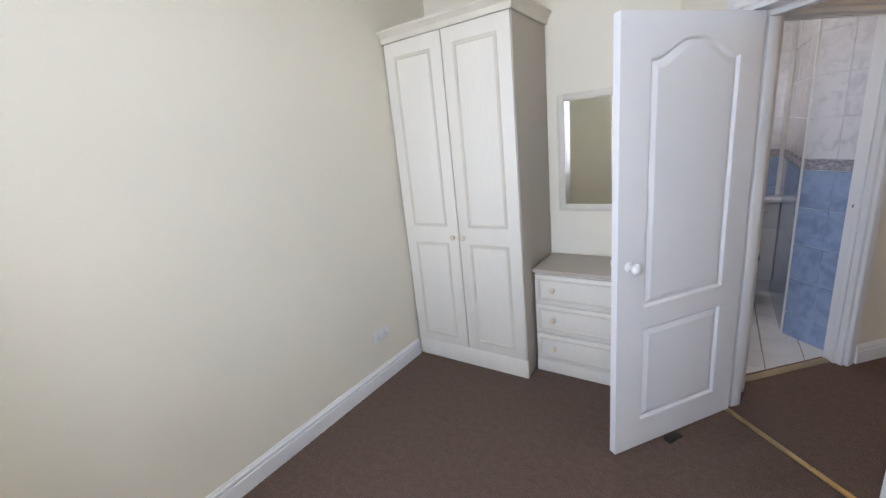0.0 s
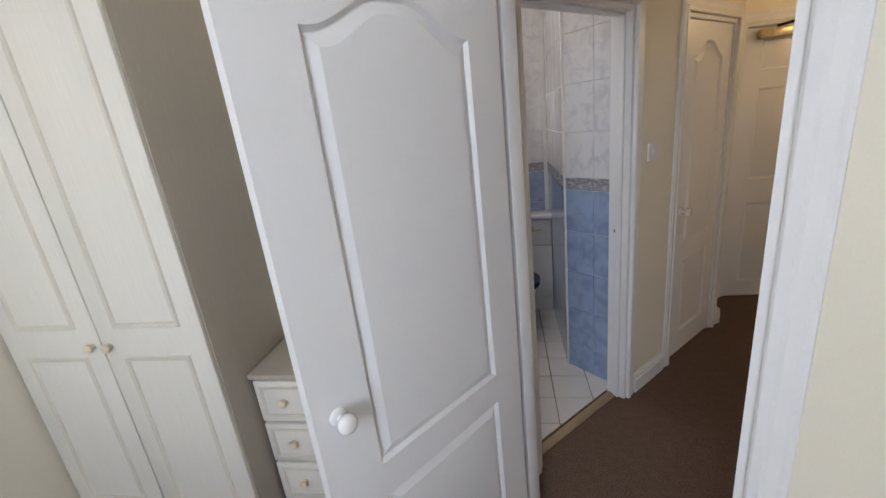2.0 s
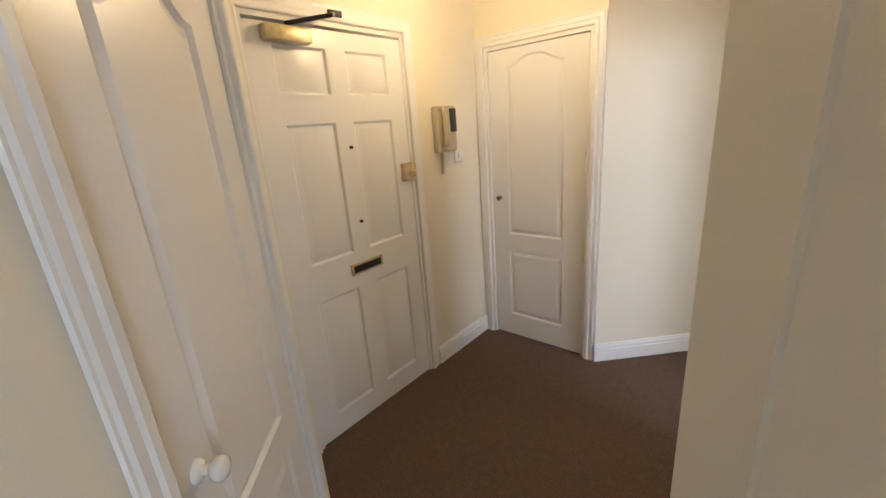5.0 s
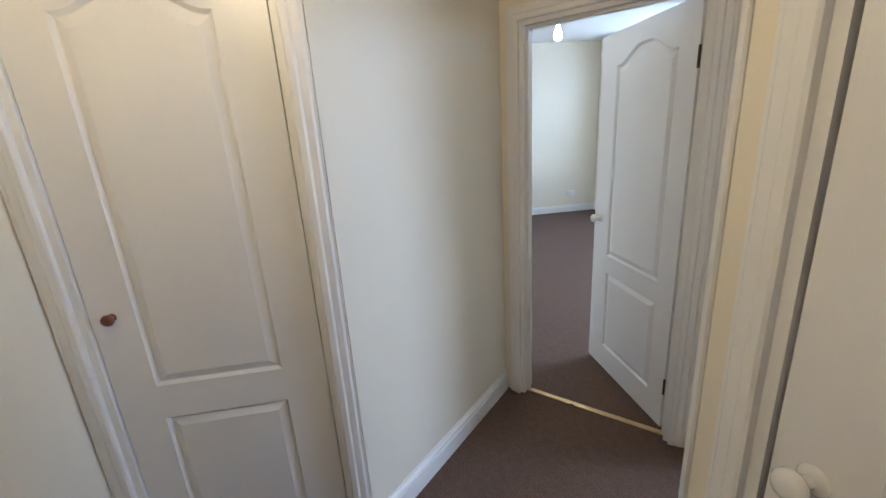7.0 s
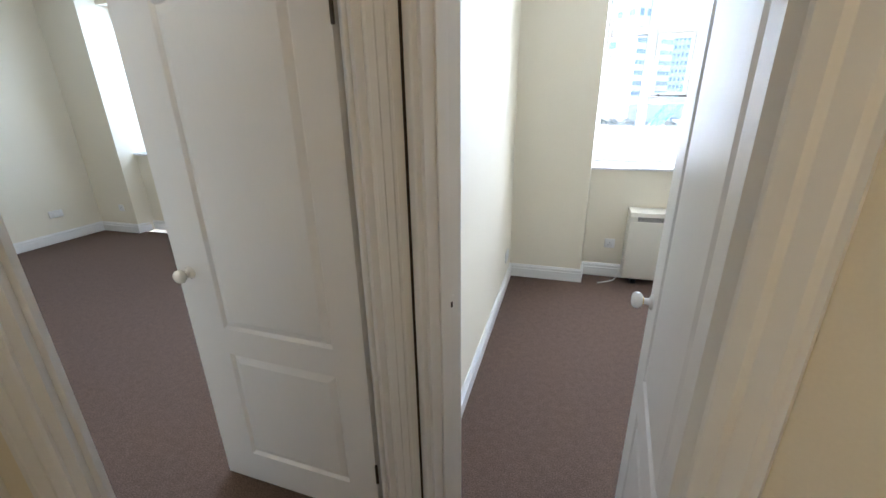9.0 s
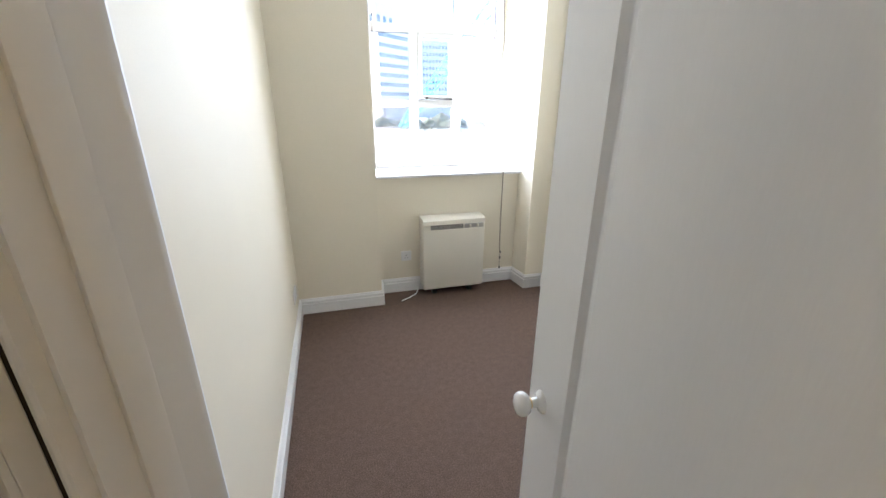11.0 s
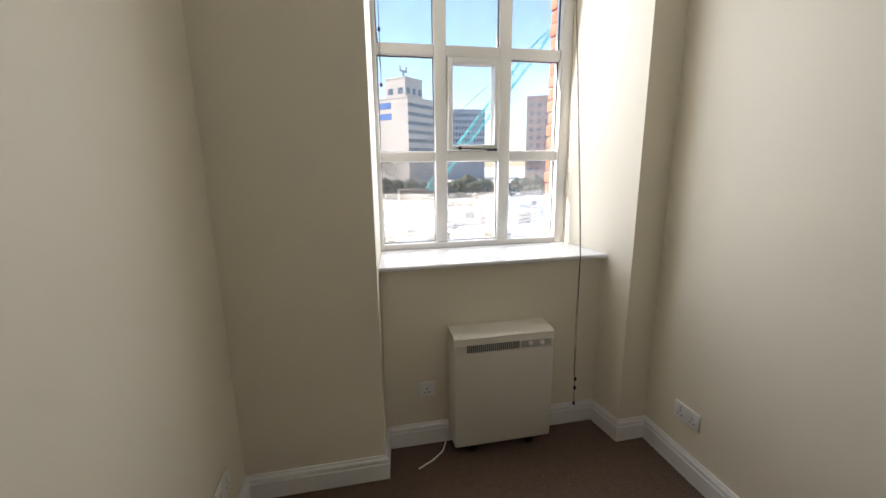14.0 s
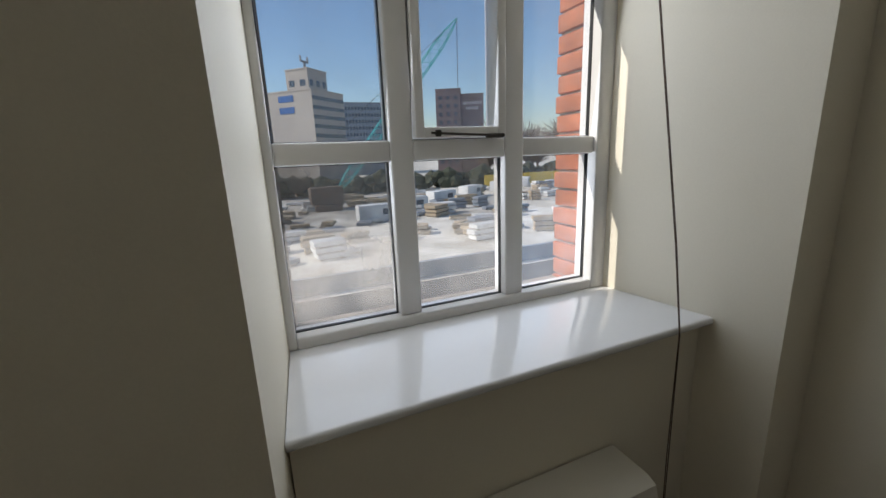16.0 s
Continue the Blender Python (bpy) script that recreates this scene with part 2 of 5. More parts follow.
def mesh_of(name, bm, material, smooth=None):
    bmesh.ops.recalc_face_normals(bm, faces=bm.faces)
    me = bpy.data.meshes.new(name)
    bm.to_mesh(me)
    bm.free()
    me.materials.append(material)
    if smooth:
        for p in me.polygons:
            p.use_smooth = True
        me.set_sharp_from_angle(angle=radians(smooth))
    return me


def part(name, bm, material, parent=None, label="", smooth=35):
    """Links a bmesh as one mesh object under a thing or a part."""
    ob = new(name, mesh_of(name, bm, material, smooth))
    ob.parent = parent
    return tagged(ob, label)


def thing(name, m, label, category, group="", kind=""):
    ob = new(name)
    ob.empty_display_size = 0.1
    ob.matrix_world = m
    return tagged(ob, label, category, group, kind)


def frame_on(ax, ay, bx, by):
    """The local frame of a wall's face from a to b: x along it, y out of it into the room, z up."""
    d = Vector((bx - ax, by - ay, 0)).normalized()
    n = Vector((-d.y, d.x, 0))
    m = Matrix.Identity(4)
    m.col[0], m.col[1], m.col[2], m.col[3] = (*d, 0), (*n, 0), (0, 0, 1, 0), (ax, ay, 0, 1)
    return m, math.hypot(bx - ax, by - ay)


H = 2.88


def wall(name, ax, ay, bx, by, th, openings=(), label="cream painted plaster wall", material=None, z0=0.0, z1=H):
    """A wall whose room face runs from a to b with the room on its left; openings are (s0, s1, z0, z1)."""
    m, length = frame_on(ax, ay, bx, by)
    bm = bmesh.new()
    s = 0.0
    for s0, s1, o0, o1 in sorted(openings):
        box(bm, s, -th, z0, s0, 0, z1)
        if o0 > z0:
            box(bm, s0, -th, z0, s1, 0, o0)
        if o1 < z1:
            box(bm, s0, -th, o1, s1, 0, z1)
        s = s1
    box(bm, s, -th, z0, length, 0, z1)
    ob = new(name, mesh_of(name, bm, material or M_WALL))
    ob.matrix_world = m
    return tagged(ob, label, "wall", kind="structure")


SKIRT = [(o, u * 0.83) for o, u in [(0, 0), (0.019, 0), (0.019, 0.098), (0.012, 0.102), (0.012, 0.111), (0.018, 0.116), (0.017, 0.128), (0.010, 0.138), (0.008, 0.147), (0, 0.147)]]


def skirting(ax, ay, bx, by, cut0=0.0, cut1=0.0):
    """A moulded white skirting on the face from a to b, room on the left."""
    bm = bmesh.new()
    m, length = frame_on(ax, ay, bx, by)
    sweep(bm, SKIRT, (0, 0, 0.001), (length, 0, 0.001), (0, 1, 0), cut0, cut1)
    ob = new("baseboard", mesh_of("baseboard", bm, M_GLOSS, 25))
    ob.matrix_world = m
    return tagged(ob, "white gloss moulded skirting board along the wall", "baseboard", kind="structure")


ARCH = [(0, 0), (0.015, 0), (0.019, 0.006), (0.019, 0.024), (0.0135, 0.031), (0.0135, 0.052), (0.0085, 0.059), (0.0085, 0.066), (0, 0.066)]


def architrave(parent, s0, s1, top, y, side):
    """Moulded casing round an opening, on the face at y; side: +1 or -1 is the way out of the face."""
    out = (0, side, 0)
    for name, p0, p1, c in (("casing_side", (s0, y, 0), (s0, y, top), -1), ("casing_side", (s1, y, 0), (s1, y, top), 1), ("casing_head", (s0, y, top), (s1, y, top), 0)):
        bm = bmesh.new()
        w = ARCH[-1][1]
        if c:
            a = [bm.verts.new((p0[0] + c * u, y + side * o, 0.0)) for o, u in ARCH]
            b = [bm.verts.new((p0[0] + c * u, y + side * o, top + u)) for o, u in ARCH]
        else:
            a = [bm.verts.new((s0 - u, y + side * o, top + u)) for o, u in ARCH]
            b = [bm.verts.new((s1 + u, y + side * o, top + u)) for o, u in ARCH]
        k = len(ARCH)
        for i in range(k):
            bm.faces.new((a[i], a[(i + 1) % k], b[(i + 1) % k], b[i]))
        bm.faces.new(a[::-1])
        bm.faces.new(b)
        part(name, bm, M_GLOSS, parent, smooth=25)


def panel_outline(x0, x1, z0, z1, arch, inset, n=24):
    """A panel's outline, with a cathedral arch at its top if asked, drawn in by inset."""
    x0, x1, z0, z1 = x0 + inset, x1 - inset, z0 + inset, z1 - inset
    pts = [(x0, z0), (x1, z0)]
    if not arch:
        return pts + [(x1, z1), (x0, z1)]
    for k in range(n + 1):
        u = k / n
        f = min(1, max(0, (min(u, 1 - u) - 0.04) / 0.40))
        pts.append((x1 + (x0 - x1) * u, z1 - arch + arch * (0.5 - 0.5 * math.cos(math.pi * f)) ** 0.85))
    return pts


GROOVE = ((0.0, 0.0), (0.002, 0.0), (0.012, -0.011), (0.015, -0.011), (0.040, -0.001))


def panelled_leaf(w, h, th, panels, profile=GROOVE):
    """A door leaf from x 0 to w with moulded panels on both faces; y from -th to 0."""
    bm = bmesh.new()
    for y, side in ((0.0, 1), (-th, -1)):
        edges = []
        outer = [bm.verts.new(p) for p in ((0, y, 0), (w, y, 0), (w, y, h), (0, y, h))]
        edges += [bm.edges.new((outer[i], outer[(i + 1) % 4])) for i in range(4)]
        for p in panels:
            loops = [[bm.verts.new((x, y + side * d, z)) for x, z in panel_outline(*p, ins)] for ins, d in profile]
            k = len(loops[0])
            edges += [bm.edges.new((loops[0][i], loops[0][(i + 1) % k])) for i in range(k)]
            for a, b in zip(loops, loops[1:]):
                for i in range(k):
                    bm.faces.new((a[i], a[(i + 1) % k], b[(i + 1) % k], b[i]))
            bm.faces.new(loops[-1])
        bmesh.ops.triangle_fill(bm, edges=edges, use_beauty=True)
        if side == 1:
            front = outer
    for i in range(4):
        bm.faces.new((front[i], front[(i + 1) % 4], outer[(i + 1) % 4], outer[i]))
    return bm


def white_knob(parent, x, y, z, side):
    """A white ceramic door knob on its rose, standing out of the face at y."""
    rot = Matrix.Translation((x, y, z)) @ Matrix.Rotation(radians(-90 * side), 4, "X") @ Matrix.Scale(0.87, 4)
    bm = bmesh.new()
    turned(bm, rot, [(0.027, 0), (0.027, 0.004), (0.022, 0.009), (0.012, 0.012), (0.010, 0.028), (0.012, 0.030), (0.022, 0.034), (0.0285, 0.044), (0.028, 0.055), (0.022, 0.063), (0.010, 0.067)], 28)
    k = part("door_knob", bm, M_CERAMIC, parent, "white ceramic door knob", smooth=50)
    bm = bmesh.new()
    turned(bm, rot, [(0.0125, 0.027), (0.0135, 0.028), (0.0135, 0.031), (0.0125, 0.032)], 24)
    part("collar", bm, M_BRASS, k, "thin brass collar")


def hinge(parent, x, y, z):
    bm = bmesh.new()
    cyl(bm, Matrix.Translation((x, y, z)), 0.0055, 0.0055, 0.085, 12)
    part("hinge", bm, M_DARK, parent, "dark metal butt hinge")


def doorway(name, m, s0, s1, th, top=2.02, casings=(1, -1), label="", stop=None):
    """The lining, stops and casings of an opening from s0 to s1 in the wall frame m."""
    d = thing(name, m, label, "door frame", kind="structure")
    t = 0.028
    for n2, a, b in (("jamb", (s0 - 0.001, -th - 0.002, 0), (s0 + t, 0.002, top)), ("jamb", (s1 - t, -th - 0.002, 0), (s1 + 0.001, 0.002, top)), ("head", (s0 + t, -th - 0.002, top - t), (s1 - t, 0.002, top))):
        bm = bmesh.new()
        box(bm, *a, *b)
        part(n2, bm, M_GLOSS, d)
    if stop:
        y0, y1, p = stop
        for a, b in (((s0 + t, y0, 0), (s0 + t + p, y1, top - t)), ((s1 - t - p, y0, 0), (s1 - t, y1, top - t)), ((s0 + t + p, y0, top - t - p), (s1 - t - p, y1, top - t))):
            bm = bmesh.new()
            box(bm, *a, *b, 0.0015)
            part("door_stop_bead", bm, M_GLOSS, d)
    if 1 in casings:
        architrave(d, s0 + 0.006, s1 - 0.006, top - 0.006, 0.0015, 1)
    if -1 in casings:
        architrave(d, s0 + 0.006, s1 - 0.006, top - 0.006, -th - 0.0015, -1)
    return d


def two_panel(x0, x1):
    """The two panels of an arched-top moulded door between its stiles: tall one above, square one below."""
    return [(x0, x1, 0.150, 0.650, 0), (x0, x1, 0.755, 1.895, 0.075)]


def leaf(name, hinge_x, hinge_y, angle, w, h=1.985, label="", knobs=(1, -1), knob=white_knob, knob_z=0.985, th=0.036, flip=1, latch=True, z=0.012, panels=None, hinges=()):
    """A hung door leaf: its hinge edge at the place given, running from there at angle degrees. flip -1: the leaf's body lies on its other side."""
    m = pose(hinge_x, hinge_y, z, 0, 0, angle)
    d = thing(name, m, label, "door", "white panelled doors", kind="structure")
    bm = panelled_leaf(w, h, th, panels or two_panel(0.19 * w, 0.80 * w))
    if flip < 0:
        bmesh.ops.translate(bm, vec=(0, th, 0), verts=bm.verts)
    f, b = (0.0, -th) if flip > 0 else (th, 0.0)
    body = part("door_leaf", bm, M_DOOR, d, smooth=13)
    for s in knobs:
        knob(body, w - 0.062, f if s > 0 else b, knob_z - z, s)
    for hz in hinges:
        hinge(body, -0.004, f + 0.002, hz)
    if latch:
        bm = bmesh.new()
        box(bm, w - 0.001, b + 0.007, knob_z - z - 0.03, w + 0.0015, f - 0.007, knob_z - z + 0.03, 0.0005)
        part("latch_plate", bm, M_PLASTIC, body, "small white latch plate")
    return d

# ---- large structure ----
bm = bmesh.new()
box(bm, -2.0, -0.87, -0.30, 9.3, 4.45, 0.0)
tagged(new("floor", mesh_of("floor", bm, M_CARPET)), "brown short-pile carpet floor through all the rooms", "floor", kind="structure")
bm = bmesh.new()
box(bm, -2.0, -1.46, H, 9.3, 4.45, H + 0.2)
tagged(new("ceiling", mesh_of("ceiling", bm, M_CEIL)), "white painted plaster ceiling", "ceiling", kind="structure")

R2 = math.sqrt(2)
DH = 2.03
# first bedroom
wall("wall_bedroom_left", -1.822, 2.49, -1.822, -0.66, 0.12)
wall("wall_bedroom_back", -0.16, 2.49, -1.93, 2.49, 0.12)
wall("wall_bedroom_right", 1.36, -0.66, 1.36, 1.02, 0.09)
W3 = (-0.045, 2.505, 1.45, 1.01)
S3 = (0.350, 1.153)
wall("wall_bedroom_door", *W3, 0.16, [(*S3, 0, DH)])
# corridor, entry and lobby
CL = (1.645, 3.775, 0.165, 2.295)
wall("wall_corridor_left", *CL, 0.10, [(0.10, 0.75, 0, DH), (1.216, 1.98, 0, DH)])
wall("wall_corridor_right", 0.805, 1.655, 1.78, 2.63, 0.10)
C3 = (1.78, 2.62, 2.725, 2.62)
wall("wall_closet", *C3, 0.09, [(0.11, 0.835, 0, DH)])
B2W = (2.735, 2.61, 3.5155, 1.8295)
wall("wall_second_bedroom_door", *B2W, 0.10, [(0.25, 1.031, 0, DH)])
LVW = (3.5155, 1.8295, 4.2215, 2.5355)
SL = (0.104, 0.9016)
wall("wall_living_door", *LVW, 0.10, [(*SL, 0, DH)])
wall("wall_lobby", 4.2215, 2.5355, 3.411, 3.346, 0.10)
CPW = (3.415, 3.345, 3.415, 4.20)
wall("wall_cupboard", *CPW, 0.10, [(0.064, 0.79, 0, DH)])
ENW = (3.42, 4.20, 1.66, 4.20)
wall("wall_entry", *ENW, 0.15, [(0.67, 1.565, 0, 2.06)])
wall("wall_entry_stub", 1.66, 4.20, 1.645, 3.775, 0.10)
# second bedroom
wall("wall_second_bedroom_left", 3.53, -0.66, 3.53, 1.80, 0.10)
wall("wall_second_bedroom_right", 1.478, 2.18, 1.478, -0.66, 0.105)
wall("wall_second_bedroom_back", 2.78, 2.49, 1.66, 2.49, 0.03)
# living room
wall("wall_living_far", 9.04, -0.80, 9.04, 3.15, 0.12)
wall("wall_living_back", 9.1, 3.10, 3.80, 3.10, 0.12)
# unseen walls added to close the building against light leaking in
wall("wall_light_block_north", 9.25, 4.42, -2.0, 4.42, 0.2, material=M_CEIL, label="unseen plain wall added to stop light behind the front door")
wall("wall_light_block_west", -1.98, 4.42, -1.98, -1.3, 0.2, label="unseen plain wall added to stop outside light")
wall("wall_light_block_east", 9.22, -1.3, 9.22, 4.42, 0.2, label="unseen plain wall added to stop outside light")
# bathroom
wall("wall_bathroom_back", 0.70, 4.23, -0.85, 4.23, 0.12, label="plastered wall behind the bathroom tiles")
wall("wall_bathroom_left", -0.75, 4.25, -0.75, 2.60, 0.10)
wall("wall_bathroom_right", 0.53, 3.26, 0.53, 4.25, 0.10)
wall("wall_bathroom_pier", 0.735, 3.06, 0.53, 3.265, 0.10)


def prism(bm, pts, z0, z1):
    lo, hi = ([bm.verts.new((x, y, z)) for x, y in pts] for z in (z0, z1))
    n = len(pts)
    for q in range(n):
        bm.faces.new((lo[q], lo[(q + 1) % n], hi[(q + 1) % n], hi[q]))
    bm.faces.new(lo[::-1])
    bm.faces.new(hi)


def facade(name, x0, x1, y_in, centres, y_spandrel):
    """The outer wall of a room, with a floor-to-ceiling splayed alcove and a window in each."""
    bm = bmesh.new()
    prev = [(x0, -1.30), (x0, y_in)]
    for c in centres:
        prism(bm, [prev[0], (c - 0.560, -1.30), (c - 0.560, -1.215), (c - 0.646, y_in), prev[1]], 0, H)
        for z0, z1 in ((0, 0.985), (2.66, H)):
            prism(bm, [(c - 0.560, -1.30), (c + 0.563, -1.30), (c + 0.563, -1.215), (c + 0.589, y_spandrel), (c - 0.617, y_spandrel), (c - 0.560, -1.215)], z0, z1)
        prism(bm, [(c + 0.563, -1.30), (c + 0.70, -1.30), (c + 0.70, y_in), (c + 0.6085, y_in), (c + 0.563, -1.215)], 0, H)
        prev = [(c + 0.70, -1.30), (c + 0.70, y_in)]
    prism(bm, [prev[0], (x1, -1.30), (x1, y_in), prev[1]], 0, H)
    return tagged(new(name, mesh_of(name, bm, M_WALL)), "cream painted outer wall with a deep splayed window alcove", "wall", kind="structure")


CX = (-0.485, 2.2915, 5.03, 7.79)
facade("wall_facade_bedroom", -1.93, 1.42, -0.65, [CX[0]], -0.853)
facade("wall_facade_second_bedroom", 1.42, 3.58, -0.648, [CX[1]], -0.853)
facade("wall_facade_living", 3.58, 9.2, -0.79, [CX[2], CX[3]], -0.995)

# brick outer leaf, with openings
bm = bmesh.new()
s = -2.2
for c in CX:
    box(bm, s, -1.50, -9, c - 0.585, -1.30, 6)
    box(bm, c - 0.585, -1.50, -9, c + 0.53, -1.30, 0.97)
    box(bm, c - 0.585, -1.50, 2.66, c + 0.53, -1.30, 6)
    s = c + 0.53
box(bm, s, -1.50, -9, 9.6, -1.30, 6)
brick_wall = tagged(new("wall_outer_brick", mesh_of("wall_outer_brick", bm, M_MORTAR)), "orange-red brick outer wall beside the window", "wall", kind="structure")

# skirtings
skirting(-1.822, 1.945, -1.822, -0.65, 0, 1)
skirting(-0.30, 2.49, -0.90, 2.49)
k = lambda s, w: (w[0] + (w[2] - w[0]) * s / math.hypot(w[2] - w[0], w[3] - w[1]), w[1] + (w[3] - w[1]) * s / math.hypot(w[2] - w[0], w[3] - w[1]))
skirting(*k(0.82, CL), *k(1.15, CL))
skirting(*k(0.0, CL), *k(0.035, CL), -1, 0)
skirting(1.66, 4.20, 1.645, 3.775, 1, -1)
skirting(0.805, 1.655, 1.78, 2.63, 0, -0.41)
skirting(1.78, 2.62, 1.825, 2.62, -0.41, 0)
skirting(2.69, 2.62, 2.725, 2.62, 0, 0)
skirting(*k(0.0, B2W), *k(0.188, B2W), 0, 0)
skirting(4.2215, 2.5355, 3.411, 3.346, 1, -0.41)
skirting(3.42, 4.20, 2.815, 4.20, 1, 0)
skirting(3.53, -0.648, 3.53, 1.79, 1, 0)
skirting(1.478, 2.18, 1.478, -0.648, 0, 1)
skirting(1.478, -0.648, 1.645, -0.648, 1, -0.85)
skirting(1.645, -0.648, 1.6745, -0.853, -0.85, 0.85)
skirting(1.6745, -0.853, 2.8805, -0.853, 0.85, 0.93)
skirting(2.8805, -0.853, 2.900, -0.648, 0.93, -0.93)
skirting(2.900, -0.648, 3.53, -0.648, -0.93, 1)
skirting(9.04, -0.79, 9.04, 3.10, 1, 1)
skirting(8.40, -0.79, 9.04, -0.79, -1, 1)
skirting(8.40, -0.995, 8.40, -0.79, 1, -1)
skirting(7.18, -0.995, 8.40, -0.995, 1, 1)
skirting(5.64, -0.79, 7.18, -0.79, -1, -1)
skirting(-1.812, -0.65, -1.10, -0.65, 1, -1)
skirting(0.12, -0.65, 1.36, -0.65, -1, 1)


# ---- windows ----
def bar(name, parent, x0, z0, x1, z1, y0, y1, bevel=0.006):
    bm = bmesh.new()
    box(bm, x0, y0, z0, x1, y1, z1, bevel)
    return part(name, bm, M_GLOSS, parent, smooth=60)


def window(name, cx, y, sill_front, fastener=True):
    """A white timber window of three by three panes with an opening light in the middle, and its sill."""
    w = thing(name, Matrix.Translation((cx, y, 0)), "white painted timber window of nine panes with misted glass", "window", kind="structure")
    xs, zs = (-0.5665, -0.1705, 0.2015, 0.5665), (1.007, 1.532, 2.086, 2.64)
    fl, f, mu, tr = 0.066, 0.026, 0.034, 0.029
    wf = bar("window_frame", w, xs[0], zs[0], xs[0] + fl, zs[3], -0.045, 0.045)
    bar("window_frame", w, xs[3] - f, zs[0], xs[3], zs[3], -0.045, 0.045)
    bar("window_frame", w, xs[0] + fl, zs[0], xs[3] - f, zs[0] + 0.035, -0.045, 0.045)
    bar("window_frame", w, xs[0] + fl, zs[3] - 0.05, xs[3] - f, zs[3] + 0.03, -0.045, 0.045)
    for x in xs[1:3]:
        bar("mullion", w, x - mu, zs[0] + 0.035, x + mu, zs[3] - 0.05, -0.04, 0.035)
    for z in zs[1:3]:
        for i in range(3):
            bar("transom", w, xs[i] + (mu if i else fl), z - tr, xs[i + 1] - (mu if i < 2 else f), z + tr, -0.038, 0.033)
    for i in range(3):
        for j in range(3):
            x0, x1 = xs[i] + (mu if i else fl), xs[i + 1] - (mu if i < 2 else f)
            z0, z1 = zs[j] + (tr if j else 0.035), zs[j + 1] - (tr if j < 2 else 0.05)
            if i == 1 and j == 1:
                for a in ((x0 + 0.004, z0 + 0.004, x0 + 0.032, z1 - 0.004), (x1 - 0.032, z0 + 0.004, x1 - 0.004, z1 - 0.004), (x0 + 0.032, z0 + 0.004, x1 - 0.032, z0 + 0.034), (x0 + 0.032, z1 - 0.034, x1 - 0.032, z1 - 0.004)):
                    bar("casement_rail", w, *a, -0.03, 0.048, 0.004)
            bm = bmesh.new()
            box(bm, x0 - 0.004, -0.014, z0 - 0.004, x1 + 0.004, -0.010, z1 + 0.004)
            p = part("pane", bm, (M_HAZE if i == 2 else M_MIST if i == 1 else M_GLARE) if j == 0 else M_GLARE, w, "glass pane misted with dried dirt" if j == 0 and i else "clear glass pane with a pale painted glare veil", smooth=None)
            p.visible_shadow = False
            bm = bmesh.new()
            for a in ((x0, z0, x0 + 0.0025, z1), (x1 - 0.0025, z0, x1, z1), (x0 + 0.0025, z0, x1 - 0.0025, z0 + 0.0025), (x0 + 0.0025, z1 - 0.0025, x1 - 0.0025, z1)):
                box(bm, a[0], -0.010, a[1], a[2], 0.004, a[3])
            part("gasket", bm, M_RUBBER, p, "thin black glazing seal", smooth=None)
    if fastener:
        bm = bmesh.new()
        tube(bm, [(-0.12, 0.055, zs[1] + 0.036), (-0.02, 0.062, zs[1] + 0.039), (0.12, 0.056, zs[1] + 0.046)], 0.0035)
        box(bm, -0.12, 0.045, zs[1] + 0.030, -0.06, 0.058, zs[1] + 0.042, 0.002)
        box(bm, 0.09, 0.045, zs[1] + 0.036, 0.105, 0.060, zs[1] + 0.054, 0.002)
        part("casement_stay", bm, M_DARK, w, "dark metal casement stay")
    # sill with rounded nose, following the splay
    bm = bmesh.new()
    t = (sill_front + 1.215) / 0.567
    prism(bm, [(-0.558, 0.042), (0.561, 0.042), (0.561 + 0.0455 * t, sill_front - y), (-0.558 - 0.086 * t, sill_front - y)], 0.984, 1.008)
    front = [e for e in bm.edges if all(abs(v.co.y - (sill_front - y)) < 1e-5 for v in e.verts) and abs(e.verts[0].co.z - e.verts[1].co.z) < 1e-5]
    bmesh.ops.bevel(bm, geom=front, offset=0.009, segments=4, affect="EDGES", profile=0.5)
    part("window_sill", bm, M_SILL, w, "white gloss window sill with a rounded front edge", smooth=60)
    return w


window("window_1", CX[1], -1.245, -0.815)
window("window_2", CX[0], -1.245, -0.815)
window("window_3", CX[3], -1.245, -0.955)
window("window_4", CX[2], -1.245, -0.955)

# ---- doors ----
m3, _ = frame_on(*W3)
doorway("door_frame_bedroom", m3, *S3, 0.16, DH, label="white gloss door lining and moulded casing", stop=(-0.060, 0.000, 0.026))
leaf("door_bedroom", 0.185, 2.143, -126.8, 0.780, label="white two-panel moulded door standing open, porcelain knob", panels=two_panel(0.135, 0.630))
mc, _ = frame_on(*CL)
doorway("door_frame_bathroom", mc, 1.216, 1.98, 0.10, DH, label="white gloss bathroom door lining with latch plate", stop=(-0.062, -0.030, 0.013))
doorway("door_frame_corridor_closet", mc, 0.10, 0.75, 0.10, DH, casings=(1,), label="white gloss closet door lining and casing")
kx, ky = k(0.132, CL)
leaf("door_corridor_closet", kx - 0.006, ky + 0.006, -135, 0.586, label="white two-panel closet door, shut", knobs=(1,))
leaf("door_bathroom", 0.155, 2.52, 162, 0.64, label="white two-panel bathroom door standing open", latch=False)
m5, _ = frame_on(*C3)
doorway("door_frame_entry_closet", m5, 0.11, 0.835, 0.09, DH, casings=(1,), label="white gloss closet door lining and casing")
leaf("door_entry_closet", 1.78 + 0.142, 2.617, 0, 0.657, label="white two-panel closet door, shut, porcelain knob", knobs=(1,), knob_z=1.02)
m6, _ = frame_on(*B2W)
